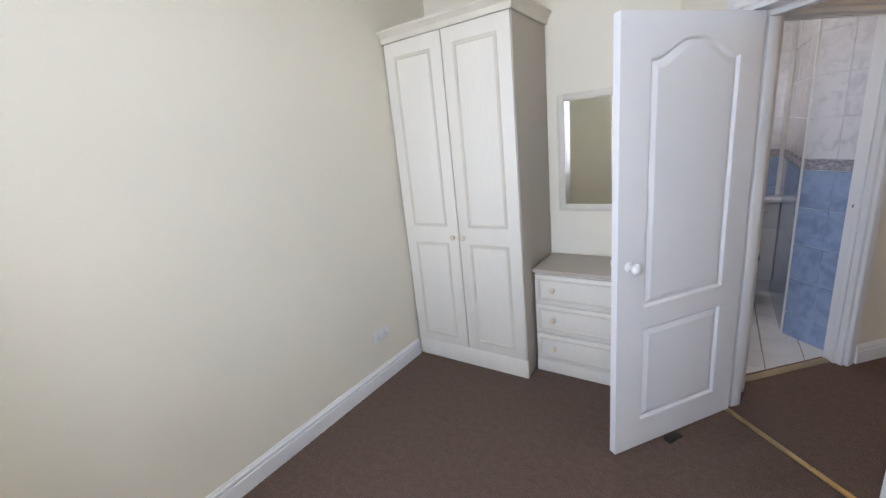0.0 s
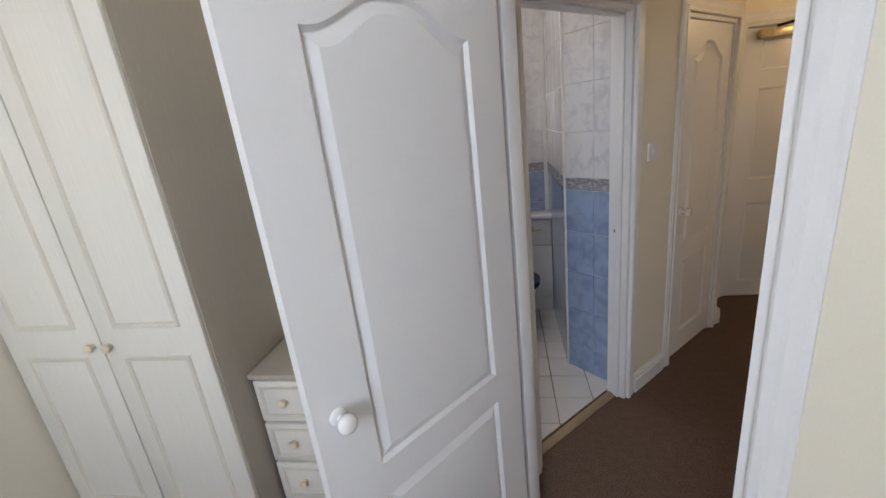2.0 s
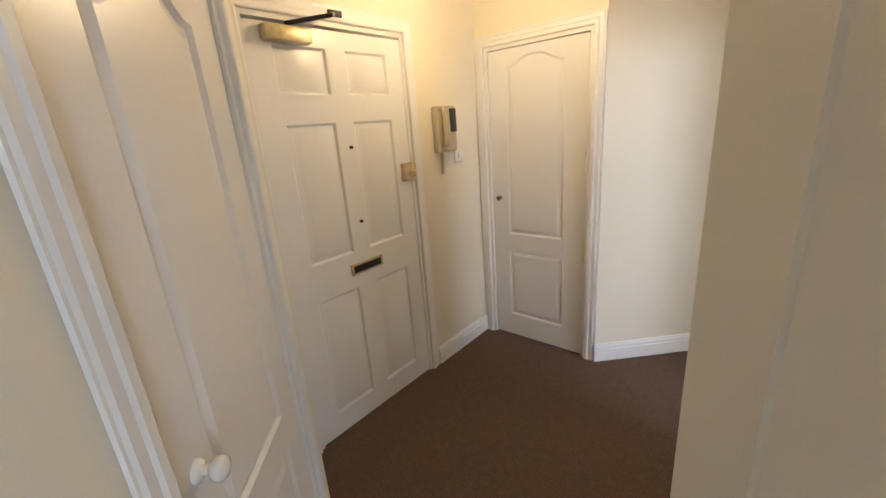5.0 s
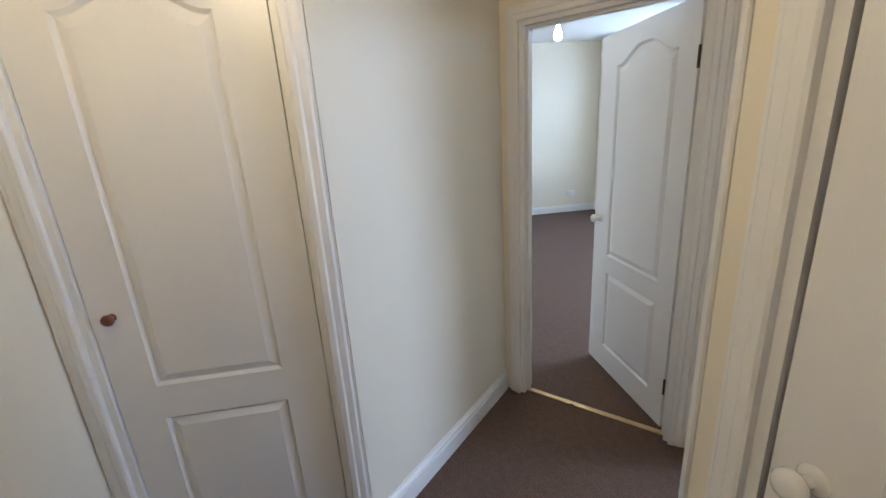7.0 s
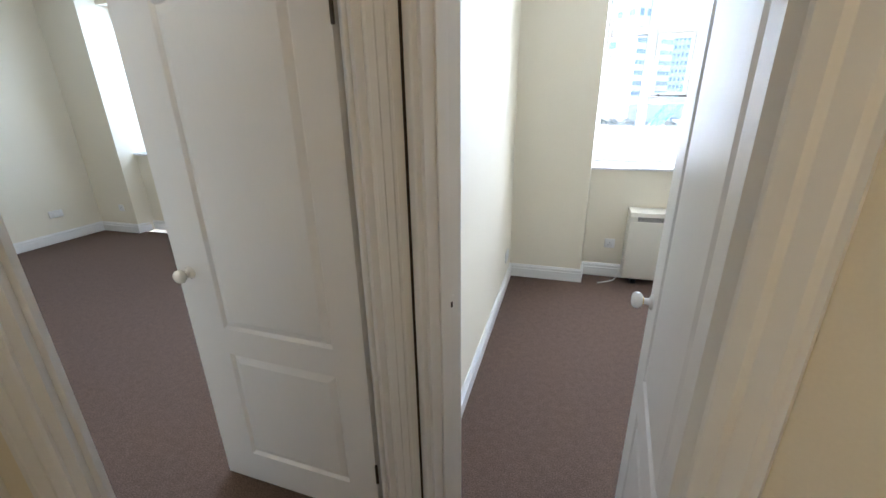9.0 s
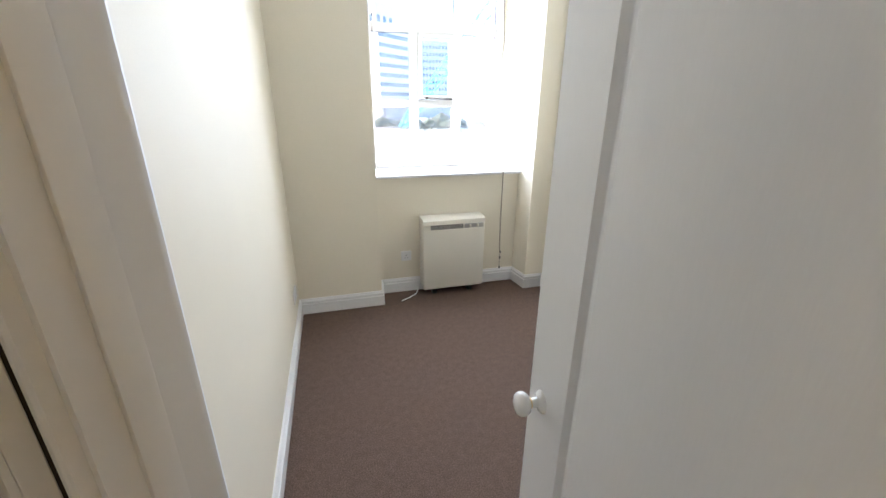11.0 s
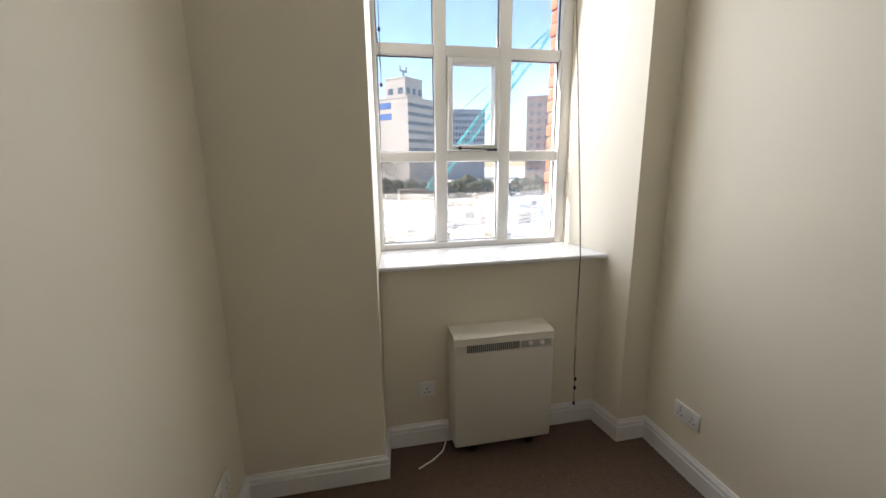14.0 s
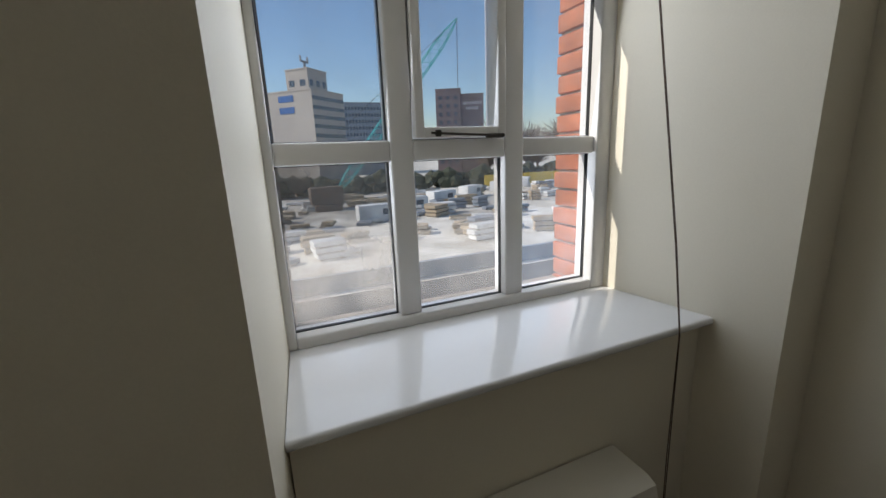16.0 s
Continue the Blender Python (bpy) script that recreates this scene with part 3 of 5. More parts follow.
doorway("door_frame_second_bedroom", m6, 0.25, 1.031, 0.10, DH, label="white gloss door lining and moulded casing", stop=(-0.062, -0.030, 0.013))
leaf("door_second_bedroom", 2.893, 2.346, -96.0, 0.715, label="white two-panel bedroom door standing open into the room", panels=two_panel(0.118, 0.565))
m7, _ = frame_on(*LVW)
# Dark strip added in the corner, standing in for the dark gap between casings
bm = bmesh.new()
box(bm, 0.0, 0.0005, 0.002, 0.018, 0.006, DH + 0.06)
ob = new("corner_gap_strip", mesh_of("corner_gap_strip", bm, M_DARKGAP))
ob.matrix_world = m7
tagged(ob, "dark strip drawn for the gap in the corner between two door casings", "trim", kind="structure")
bm = bmesh.new()
box(bm, 0.018, 0.0005, 0.002, SL[0] - 0.0605, 0.012, DH + 0.06, 0.0015)
ob = new("casing_filler", mesh_of("casing_filler", bm, M_GLOSS))
ob.matrix_world = m7
tagged(ob, "narrow white filler board beside the living room casing", "trim", kind="structure")
doorway("door_frame_living", m7, *SL, 0.10, DH, label="white gloss living room door lining and casing", stop=(-0.062, -0.030, 0.013))
leaf("door_living", 3.681, 1.888, -1.6, 0.748, label="white two-panel living room door standing open", panels=two_panel(0.118, 0.590), hinges=(0.24, 1.76))
m9, _ = frame_on(*CPW)
doorway("door_frame_cupboard", m9, 0.064, 0.79, 0.10, DH, casings=(1,), label="white gloss cupboard door lining and casing")


def small_knob(material, r, label):
    def make(parent, x, y, z, side):
        bm = bmesh.new()
        turned(bm, Matrix.Translation((x, y, z)) @ Matrix.Rotation(radians(-90 * side), 4, "X"), [(r * 0.7, 0), (r * 0.55, 0.006), (r * 0.5, 0.012), (r * 0.9, 0.018), (r, 0.024), (r * 0.85, 0.031), (r * 0.4, 0.034)], 24)
        part("knob", bm, material, parent, label, smooth=50)
    return make


leaf("door_cupboard", 3.424, 3.443, 90, 0.660, label="white two-panel cupboard door, shut, small wooden knob", knobs=(1,), knob=small_knob(M_WOODKNOB, 0.018, "red-brown wooden knob"), knob_z=1.06, latch=False, panels=[(0.139, 0.536, 0.165, 0.672, 0), (0.139, 0.536, 0.79, 1.94, 0.055)])


def front_door():
    m, _ = frame_on(2.745, 4.200, 1.86, 4.200)
    d = thing("door_front", m, "white six-panel front door, shut, brass letter flap", "door", kind="structure")
    w, h = 0.875, 2.012
    cols, rows = ((0.125, 0.385), (0.49, 0.75)), ((0.125, 0.775), (0.965, 1.615), (1.735, 1.935))
    bm = panelled_leaf(w, h, 0.044, [(a, b, c, e, 0) for a, b in cols for c, e in rows])
    bmesh.ops.translate(bm, vec=(0.005, -0.004, 0.008), verts=bm.verts)
    lf = part("door_leaf", bm, M_DOOR, d, smooth=25)
    bm = bmesh.new()
    box(bm, 0.320, -0.004, 0.855, 0.535, 0.006, 0.915, 0.003)
    flap = part("letter_flap", bm, M_OLDBRASS, lf, "aged brass letter flap")
    bm = bmesh.new()
    box(bm, 0.335, 0.005, 0.866, 0.520, 0.009, 0.904, 0.002)
    part("flap_plate", bm, M_DARK, lf, "dark letter slot plate")
    for z in (1.503, 1.128):
        bm = bmesh.new()
        cyl(bm, Matrix.Translation((0.428, 0.001, z)) @ Matrix.Rotation(radians(90), 4, "X"), 0.008, 0.008, 0.012, 16)
        part("door_viewer", bm, M_DARK, lf, "small dark door viewer")
    bm = bmesh.new()
    box(bm, 0.012, -0.003, 1.285, 0.105, 0.032, 1.385, 0.005)
    lock = part("rim_lock", bm, M_OLDBRASS, lf, "brass rim lock")
    bm = bmesh.new()
    turned(bm, Matrix.Translation((0.055, 0.032, 1.335)) @ Matrix.Rotation(radians(-90), 4, "X"), [(0.016, 0), (0.016, 0.006), (0.009, 0.010), (0.009, 0.018)], 20)
    box(bm, 0.035, 0.046, 1.330, 0.085, 0.053, 1.341, 0.002)
    part("lock_turn", bm, M_BRASS, lock, "brass turn knob")
    bm = bmesh.new()
    box(bm, 0.59, 0.0, 1.945, 0.80, 0.055, 2.005, 0.008)
    closer = part("door_closer", bm, M_OLDBRASS, lf, "bronze overhead door closer")
    bm = bmesh.new()
    tube(bm, [(0.70, 0.035, 2.012), (0.56, 0.16, 2.035), (0.44, 0.020, 2.085)], 0.009)
    box(bm, 0.40, 0.0, 2.072, 0.47, 0.03, 2.098, 0.003)
    part("closer_arm", bm, M_DARK, closer, "dark folding closer arm")
    for z in (0.25, 1.0, 1.80):
        hinge(lf, 0.885, 0.004, z)
    return d


front_door()
m10, _ = frame_on(*ENW)
doorway("door_frame_front", m10, 0.67, 1.565, 0.15, 2.06, casings=(1,), label="white gloss front door lining and casing")


def strip(x0, y0, x1, y1, label, name="threshold_strip", w=0.03, material=None):
    m, length = frame_on(x0, y0, x1, y1)
    bm = bmesh.new()
    box(bm, 0, -w / 2, 0.0005, length, w / 2, 0.007, 0.002)
    ob = new(name, mesh_of(name, bm, material or M_BRASS, 40))
    ob.matrix_world = m
    tagged(ob, label, "threshold", kind="structure")


def between(w, s0, s1, y):
    m, _ = frame_on(*w)
    a, b = m @ Vector((s0, y, 0)), m @ Vector((s1, y, 0))
    return a.x, a.y, b.x, b.y


strip(*between(W3, S3[0] + 0.03, S3[1] - 0.03, -0.10), "thin brass carpet strip under the bedroom doorway")
strip(*between(B2W, 0.28, 1.00, -0.06), "thin brass carpet strip under the doorway")
strip(*between(LVW, SL[0] + 0.03, SL[1] - 0.03, -0.045), "thin brass carpet strip under the living room doorway")
strip(*between(CL, 1.246, 1.95, -0.07), "worn timber threshold strip at the bathroom floor", w=0.05, material=M_WOODSTRIP)

# ---- first bedroom: furniture ----
FLAT = ((0.0, 0.0), (0.004, -0.006), (0.010, -0.006))
pale_knob = small_knob(M_PALEKNOB, 0.017, "small pale wooden knob")


def ring(bm, x0, x1, z0, z1, y, w, hgt):
    """A moulded frame of width w proud of the face at y (towards -y)."""
    prof = [(0, 0), (0.25, 1), (0.55, 0.7), (0.8, 0.85), (1, 0)]
    loops = [[bm.verts.new((x, y - hgt * p, z)) for x, z in panel_outline(x0, x1, z0, z1, 0, w * u)] for u, p in prof]
    for a, b in zip(loops, loops[1:]):
        for i in range(4):
            bm.faces.new((a[i], a[(i + 1) % 4], b[(i + 1) % 4], b[i]))


def cab_knob(parent, x, y, z):
    bm = bmesh.new()
    turned(bm, Matrix.Translation((x, y, z)) @ Matrix.Rotation(radians(90), 4, "X"), [(0.011, 0), (0.008, 0.008), (0.013, 0.013), (0.018, 0.019), (0.017, 0.026), (0.009, 0.030)], 20)
    part("knob", bm, M_PALEKNOB, parent, "small pale wooden knob", smooth=50)


def wardrobe():
    x0, x1, y0, y1, top = -1.812, -0.912, 1.957, 2.488, 2.265
    d = thing("wardrobe", Matrix.Translation((x0, y0, 0)), "tall cream woodgrain two-door wardrobe with panelled doors and cornice", "wardrobe")
    w, dp = x1 - x0, y1 - y0
    # carcass and side drawn in taupe, darker than the cream doors
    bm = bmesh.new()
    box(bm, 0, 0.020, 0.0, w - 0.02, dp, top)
    part("carcass", bm, M_TAUPE, d, "taupe inside carcass")
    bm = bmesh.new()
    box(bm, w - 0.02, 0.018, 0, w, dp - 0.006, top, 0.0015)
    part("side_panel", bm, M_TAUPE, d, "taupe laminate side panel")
    bm = bmesh.new()
    box(bm, 0.0, 0.006, 0.0, w, 0.0195, 0.132, 0.002)
    part("plinth", bm, M_LAMINATE, d)
    for i in range(2):
        a, b = (0.004, w / 2 - 0.0035) if i == 0 else (w / 2 + 0.0035, w - 0.004)
        bm = bmesh.new()
        box(bm, a, 0.0, 0.136, b, 0.019, top - 0.03, 0.003)
        door = part("door", bm, M_LAMINATE, d)
        for z0, z1 in ((0.20, 0.92), (1.035, top - 0.115)):
            bm = bmesh.new()
            ring(bm, a + 0.075, b - 0.080, z0, z1, 0.0, 0.023, 0.006)
            part("moulding", bm, M_MOULD, door, "beige applied panel moulding")
        cab_knob(door, b - 0.035 if i == 0 else a + 0.035, 0.0, 0.965)
    prof = [(0, 0), (0.012, 0), (0.018, 0.012), (0.020, 0.030), (0.040, 0.052), (0.046, 0.058), (0.046, 0.072), (0, 0.072)]
    bm = bmesh.new()
    z = top - 0.028
    sweep(bm, prof, (0.0, 0.0, z), (w, 0.0, z), (0, -1, 0), 0, -1)
    part("cornice", bm, M_MOULD, d, "beige moulded cornice")
    bm = bmesh.new()
    sweep(bm, prof, (w, 0.0, z), (w, dp, z), (1, 0, 0), -1, 0)
    part("cornice", bm, M_MOULD, d, "beige moulded cornice")
    bm = bmesh.new()
    box(bm, 0, 0.001, top + 0.0, w, dp, top + 0.042)
    part("top_board", bm, M_TAUPE, d)
    return d


wardrobe()


def chest():
    x0, x1, y0, y1, top = -0.905, -0.168, 2.095, 2.475, 0.742
    d = thing("chest_of_drawers", Matrix.Translation((x0, y0, 0)), "cream woodgrain chest of three drawers under the mirror", "chest of drawers")
    w, dp = x1 - x0, y1 - y0
    bm = bmesh.new()
    box(bm, 0.004, 0.022, 0.0, w - 0.004, dp, top - 0.022)
    part("carcass", bm, M_LAMINATE, d)
    bm = bmesh.new()
    box(bm, 0, -0.012, top - 0.022, w, dp, top, 0.004)
    part("top", bm, M_TAUPE, d, "smooth taupe top board")
    bm = bmesh.new()
    box(bm, 0.004, 0.008, 0.0, w - 0.004, 0.0215, 0.085, 0.002)
    part("plinth", bm, M_LAMINATE, d)
    for i in range(3):
        z0 = 0.092 + i * 0.209
        bm = bmesh.new()
        box(bm, 0.010, 0.0, z0, w - 0.010, 0.0215, z0 + 0.194, 0.003)
        f = part("drawer_front", bm, M_LAMINATE, d)
        bm = bmesh.new()
        ring(bm, 0.030, w - 0.030, z0 + 0.022, z0 + 0.172, 0.0, 0.016, 0.004)
        part("moulding", bm, M_MOULD, f, "beige applied moulding")
        for kx in (0.13, w - 0.13):
            cab_knob(f, kx, 0.0, z0 + 0.10)
    return d


chest()


def wall_mirror(name, m, w, h, fw, label, material):
    """A framed mirror lying in the local x-z plane, facing -y."""
    d = thing(name, m, label, "mirror")
    if fw:
        for n2, a in (("frame_side", (0, 0, fw, h)), ("frame_side", (w - fw, 0, w, h)), ("frame_rail", (fw, 0, w - fw, fw)), ("frame_rail", (fw, h - fw, w - fw, h))):
            bm = bmesh.new()
            box(bm, a[0], -0.022, a[1], a[2], 0, a[3], 0.006)
            part(n2, bm, material, d, smooth=60)
    bm = bmesh.new()
    box(bm, fw * 0.9, -0.012, fw * 0.9, w - fw * 0.9, -0.002, h - fw * 0.9)
    part("mirror_glass", bm, M_MIRROR, d, "clear mirror glass", smooth=None)
    return d


wall_mirror("wall_mirror", Matrix.Translation((-0.842, 2.488, 1.053)), 0.55, 0.755, 0.045, "rectangular wall mirror in a taupe wooden frame", M_MOULD)


def socket(m, label, double=True, switched=True, group=""):
    """A white plastic socket plate on the local x-z plane, facing +y."""
    w = 0.146 if double else 0.086
    d = thing("socket_outlet" if switched else "light_switch", m, label, "socket" if switched else "switch", group)
    bm = bmesh.new()
    box(bm, -w / 2, 0, -0.043, w / 2, 0.010, 0.043, 0.004)
    plate = part("plate", bm, M_PLASTIC, d, smooth=50)
    for c in ((-0.036, 0.036) if double else (0.0,)):
        bm = bmesh.new()
        if switched:
            box(bm, c - 0.006, 0.0095, 0.016, c + 0.006, 0.014, 0.034, 0.001)
        else:
            box(bm, c - 0.011, 0.0095, -0.016, c + 0.011, 0.015, 0.016, 0.002)
        part("rocker", bm, M_PLASTIC, plate)
        if switched:
            bm = bmesh.new()
            for dx, dz, a, b in ((0, 0.004, 0.002, 0.005), (-0.011, -0.016, 0.004, 0.002), (0.011, -0.016, 0.004, 0.002)):
                box(bm, c + dx - a, 0.0096, dz - b, c + dx + a, 0.0106, dz + b)
            part("pin_hole", bm, M_BLACK, plate)
    return d


def on_wall(w, s, y, z):
    m, _ = frame_on(*w)
    return m @ Matrix.Translation((s, y, z))


socket(on_wall((-1.822, 2.49, -1.822, -0.65), 2.49 - 1.555, 0.001, 0.35), "white double socket on the cream bedroom wall")
socket(on_wall(CL, 1.04, 0.001, 1.375), "white light switch beside the bathroom door", False, False)
socket(on_wall(ENW, 3.42 - 3.17, 0.001, 1.375), "white light switch beside the entry phone", False, False)


def wedge():
    d = thing("door_wedge", pose(-0.075, 1.735, 0.001, 0, 0, 60), "black rubber wedge holding the door open", "door stop")
    bm = bmesh.new()
    vs = [bm.verts.new(p) for p in ((0, -0.018, 0), (0.10, -0.018, 0), (0.10, 0.018, 0), (0, 0.018, 0), (0, -0.016, 0.028), (0, 0.016, 0.028), (0.10, -0.016, 0.004), (0.10, 0.016, 0.004))]
    for f in ((0, 3, 2, 1), (4, 6, 7, 5), (0, 1, 6, 4), (3, 5, 7, 2), (0, 4, 5, 3), (1, 2, 7, 6)):
        bm.faces.new([vs[i] for i in f])
    part("wedge", bm, M_RUBBER, d)


wedge()

# ---- entry: door phone, pendant ----


def door_phone():
    d = thing("entry_phone", on_wall(ENW, 3.42 - 3.03, 0.0, 1.55), "beige wall-mounted entry phone with handset and coiled cord", "phone")
    bm = bmesh.new()
    box(bm, -0.085, 0.0, -0.135, 0.095, 0.045, 0.135, 0.010)
    body = part("body", bm, M_BEIGEPL, d, smooth=50)
    bm = bmesh.new()
    box(bm, -0.082, 0.044, -0.02, -0.020, 0.050, 0.118, 0.003)
    part("screen", bm, M_BLACK, body, "dark panel")
    bm = bmesh.new()
    tube(bm, [(0.048, 0.050, 0.120), (0.050, 0.075, 0.100), (0.050, 0.078, 0.0), (0.050, 0.075, -0.085), (0.046, 0.050, -0.105)], 0.021, 12)
    part("handset", bm, M_BEIGEPL, d, smooth=50)
    bm = bmesh.new()
    pts = [(0.045 + 0.010 * math.cos(a * 0.9), 0.022 + 0.010 * math.sin(a * 0.9), -0.12 - 0.0018 * a) for a in range(84)]
    tube(bm, pts, 0.0032, 6)
    part("cord", bm, M_BEIGEPL, d, "coiled beige cord")


door_phone()


def pendant(x, y, z, label):
    d = thing("pendant_lamp", Matrix.Translation((x, y, 0)), label, "ceiling lamp", "bare bulb pendants")
    bm = bmesh.new()
    turned(bm, Matrix.Translation((0, 0, H)) @ Matrix.Rotation(math.pi, 4, "X"), [(0.045, 0.0), (0.044, 0.010), (0.030, 0.022), (0.008, 0.028)])
    part("ceiling_rose", bm, M_PLASTIC, d, smooth=50)
    bm = bmesh.new()
    tube(bm, [(0, 0, H - 0.02), (0.002, 0, (H + z) / 2), (0, 0, z + 0.10)], 0.003)
    part("flex", bm, M_PLASTIC, d)
    bm = bmesh.new()
    turned(bm, Matrix.Translation((0, 0, z + 0.04)), [(0.016, 0), (0.019, 0.01), (0.019, 0.05), (0.010, 0.07)])
    part("lamp_holder", bm, M_PLASTIC, d, smooth=50)
    bm = bmesh.new()
    turned(bm, Matrix.Translation((0, 0, z - 0.06)), [(0.004, 0), (0.020, 0.006), (0.030, 0.025), (0.030, 0.042), (0.022, 0.065), (0.014, 0.085), (0.013, 0.10)])
    b = part("bulb", bm, M_BULB, d, "lit warm bulb", smooth=60)
    b.visible_shadow = False


pendant(HALL_LAMP[0], HALL_LAMP[1], HALL_Z, "lit bare bulb hanging from the entry ceiling")
pendant(5.28, 1.74, 2.22, "lit bare bulb hanging from the living room ceiling")

# ---- bathroom ----
BY = 4.20            # face of the back wall's tiles
bm = bmesh.new()
lo, hi = [[bm.verts.new((x, y, z)) for x, y in ((-0.745, 2.66), (0.375, 2.66), (0.70, 2.985), (0.70, 3.08), (0.52, 3.27), (0.52, 4.225), (-0.745, 4.225))] for z in (-0.002, 0.0015)]
for i in range(7):
    bm.faces.new((lo[i], lo[(i + 1) % 7], hi[(i + 1) % 7], hi[i]))
bm.faces.new(lo[::-1])
bm.faces.new(hi)
bath_floor = tagged(new("bathroom_floor", mesh_of("bathroom_floor", bm, M_FGROUT)), "white square floor tiles with dark joints", "floor", kind="structure")


def worktop():
    d = thing("vanity_worktop", Matrix.Translation((0, 0, 0)), "white worktop over the cistern and basin units", "worktop")
    bm = bmesh.new()
    box(bm, -0.735, 3.995, 0.822, 0.512, BY - 0.012, 0.862, 0.010)
    part("worktop_board", bm, M_WORKTOP, d, smooth=60)
    bm = bmesh.new()
    turned(bm, Matrix.Translation((-0.42, 3.93, 0.76)), [(0.10, 0), (0.19, 0.03), (0.235, 0.09), (0.245, 0.115), (0.225, 0.118), (0.20, 0.09), (0.06, 0.03)], 40)
    part("basin", bm, M_CERAMIC, d, "white rounded basin", smooth=60)
    bm = bmesh.new()
    turned(bm, Matrix.Translation((-0.42, 4.09, 0.862)), [(0.026, 0), (0.024, 0.02), (0.018, 0.06), (0.022, 0.075), (0.015, 0.095)])
    tube(bm, [(-0.42, 4.08, 0.905), (-0.42, 4.00, 0.93), (-0.42, 3.96, 0.915)], 0.010, 10)
    part("tap", bm, M_CHROME, d, "chrome mixer tap", smooth=50)


worktop()


def unit(name, x0, x1, label, rows, lever=False):
    d = thing(name, Matrix.Translation((0, 0, 0)), label, "cabinet")
    bm = bmesh.new()
    box(bm, x0, 4.045, 0.13, x1, BY - 0.012, 0.820)
    part("carcass", bm, M_VANITY, d)
    bm = bmesh.new()
    box(bm, x0, 4.075, 0.002, x1, BY - 0.012, 0.13)
    part("plinth", bm, M_VANITY, d)
    for z0, z1 in rows:
        bm = bmesh.new()
        box(bm, x0 + 0.003, 4.028, z0, x1 - 0.003, 4.044, z1, 0.003)
        p = part("front_panel", bm, M_VANITY, d)
    if lever:
        bm = bmesh.new()
        rot = Matrix.Translation((0.335, 4.028, 0.742)) @ Matrix.Rotation(radians(90), 4, "X")
        turned(bm, rot, [(0.028, 0), (0.030, 0.006), (0.022, 0.014), (0.014, 0.022), (0.012, 0.034)])
        tube(bm, [(0.335, 3.996, 0.742), (0.385, 3.990, 0.742), (0.425, 3.992, 0.748)], 0.008)
        part("flush_lever", bm, M_OLDBRASS, p, "brass cistern flush lever", smooth=50)


unit("cistern_unit", -0.150, 0.505, "white boxed-in cistern unit behind the toilet", ((0.135, 0.595), (0.605, 0.812)), True)
unit("basin_unit", -0.735, -0.156, "white cabinet unit under the basin", ((0.135, 0.595), (0.605, 0.812)))


def toilet():
    d = thing("toilet", Matrix.Translation((0.20, 0, 0)), "white ceramic toilet with a closed navy blue seat", "toilet")

    def oval(n, w, y0, y1, back):
        pts = []
        for i in range(n):
            a = 2 * math.pi * i / n
            c, s = math.cos(a), math.sin(a)
            yy = (y0 + y1) / 2 + (y1 - y0) / 2 * s
            ww = w * (1.0 if s < 0 else 1 - back * s * s)
            pts.append((ww * c, yy))
        return pts

    def loft(bm, rows, n=36):
        rings = [[bm.verts.new((x, y, z)) for x, y in oval(n, w, y0, y1, bk)] for w, y0, y1, z, bk in rows]
        for a, b in zip(rings, rings[1:]):
            for i in range(n):
                bm.faces.new((a[i], a[(i + 1) % n], b[(i + 1) % n], b[i]))
        bm.faces.new(rings[0][::-1])
        bm.faces.new(rings[-1])

    bm = bmesh.new()
    loft(bm, [(0.105, 3.66, 4.03, 0.002, 0), (0.098, 3.68, 4.03, 0.06, 0), (0.095, 3.69, 4.03, 0.16, 0), (0.120, 3.65, 4.035, 0.24, 0), (0.165, 3.58, 4.04, 0.32, 0), (0.178, 3.555, 4.04, 0.375, 0.1), (0.176, 3.56, 4.03, 0.392, 0.2)])
    part("pan", bm, M_CERAMIC, d, smooth=60)
    bm = bmesh.new()
    loft(bm, [(0.182, 3.545, 4.005, 0.394, 0.35), (0.186, 3.54, 4.005, 0.400, 0.35), (0.185, 3.542, 4.003, 0.410, 0.35)])
    part("seat", bm, M_BLUESEAT, d, "navy blue seat ring", smooth=50)
    bm = bmesh.new()
    loft(bm, [(0.183, 3.545, 4.003, 0.413, 0.35), (0.187, 3.538, 4.005, 0.420, 0.35), (0.182, 3.545, 4.0, 0.432, 0.35), (0.15, 3.60, 3.97, 0.438, 0.35), (0.08, 3.70, 3.88, 0.440, 0.3)])
    part("lid", bm, M_BLUESEAT, d, "closed navy blue lid", smooth=50)


toilet()
wall_mirror("bathroom_mirror", Matrix.Translation((-0.72, BY - 0.001, 1.333)), 0.44, 0.62, 0.0, "frameless rectangular bathroom mirror on the tiles", M_MOULD)


def mirror_light():
    d = thing("mirror_light", Matrix.Translation((-0.56, BY, 1.99)), "lit white strip light above the bathroom mirror", "wall lamp")
    bm = bmesh.new()
    box(bm, -0.17, -0.035, -0.03, 0.17, 0, 0.03, 0.004)
    part("base", bm, M_PLASTIC, d)
    bm = bmesh.new()
    box(bm, -0.155, -0.075, -0.026, 0.155, -0.034, 0.026, 0.010)
    g = part("diffuser", bm, M_BATHLAMP, d, "lit frosted diffuser", smooth=60)
    g.visible_shadow = False
    for x in (-0.17, 0.155):
        bm = bmesh.new()
        box(bm, x, -0.078, -0.029, x + 0.015, -0.034, 0.029, 0.003)
        part("end_cap", bm, M_GREY, d, "grey end cap")


mirror_light()


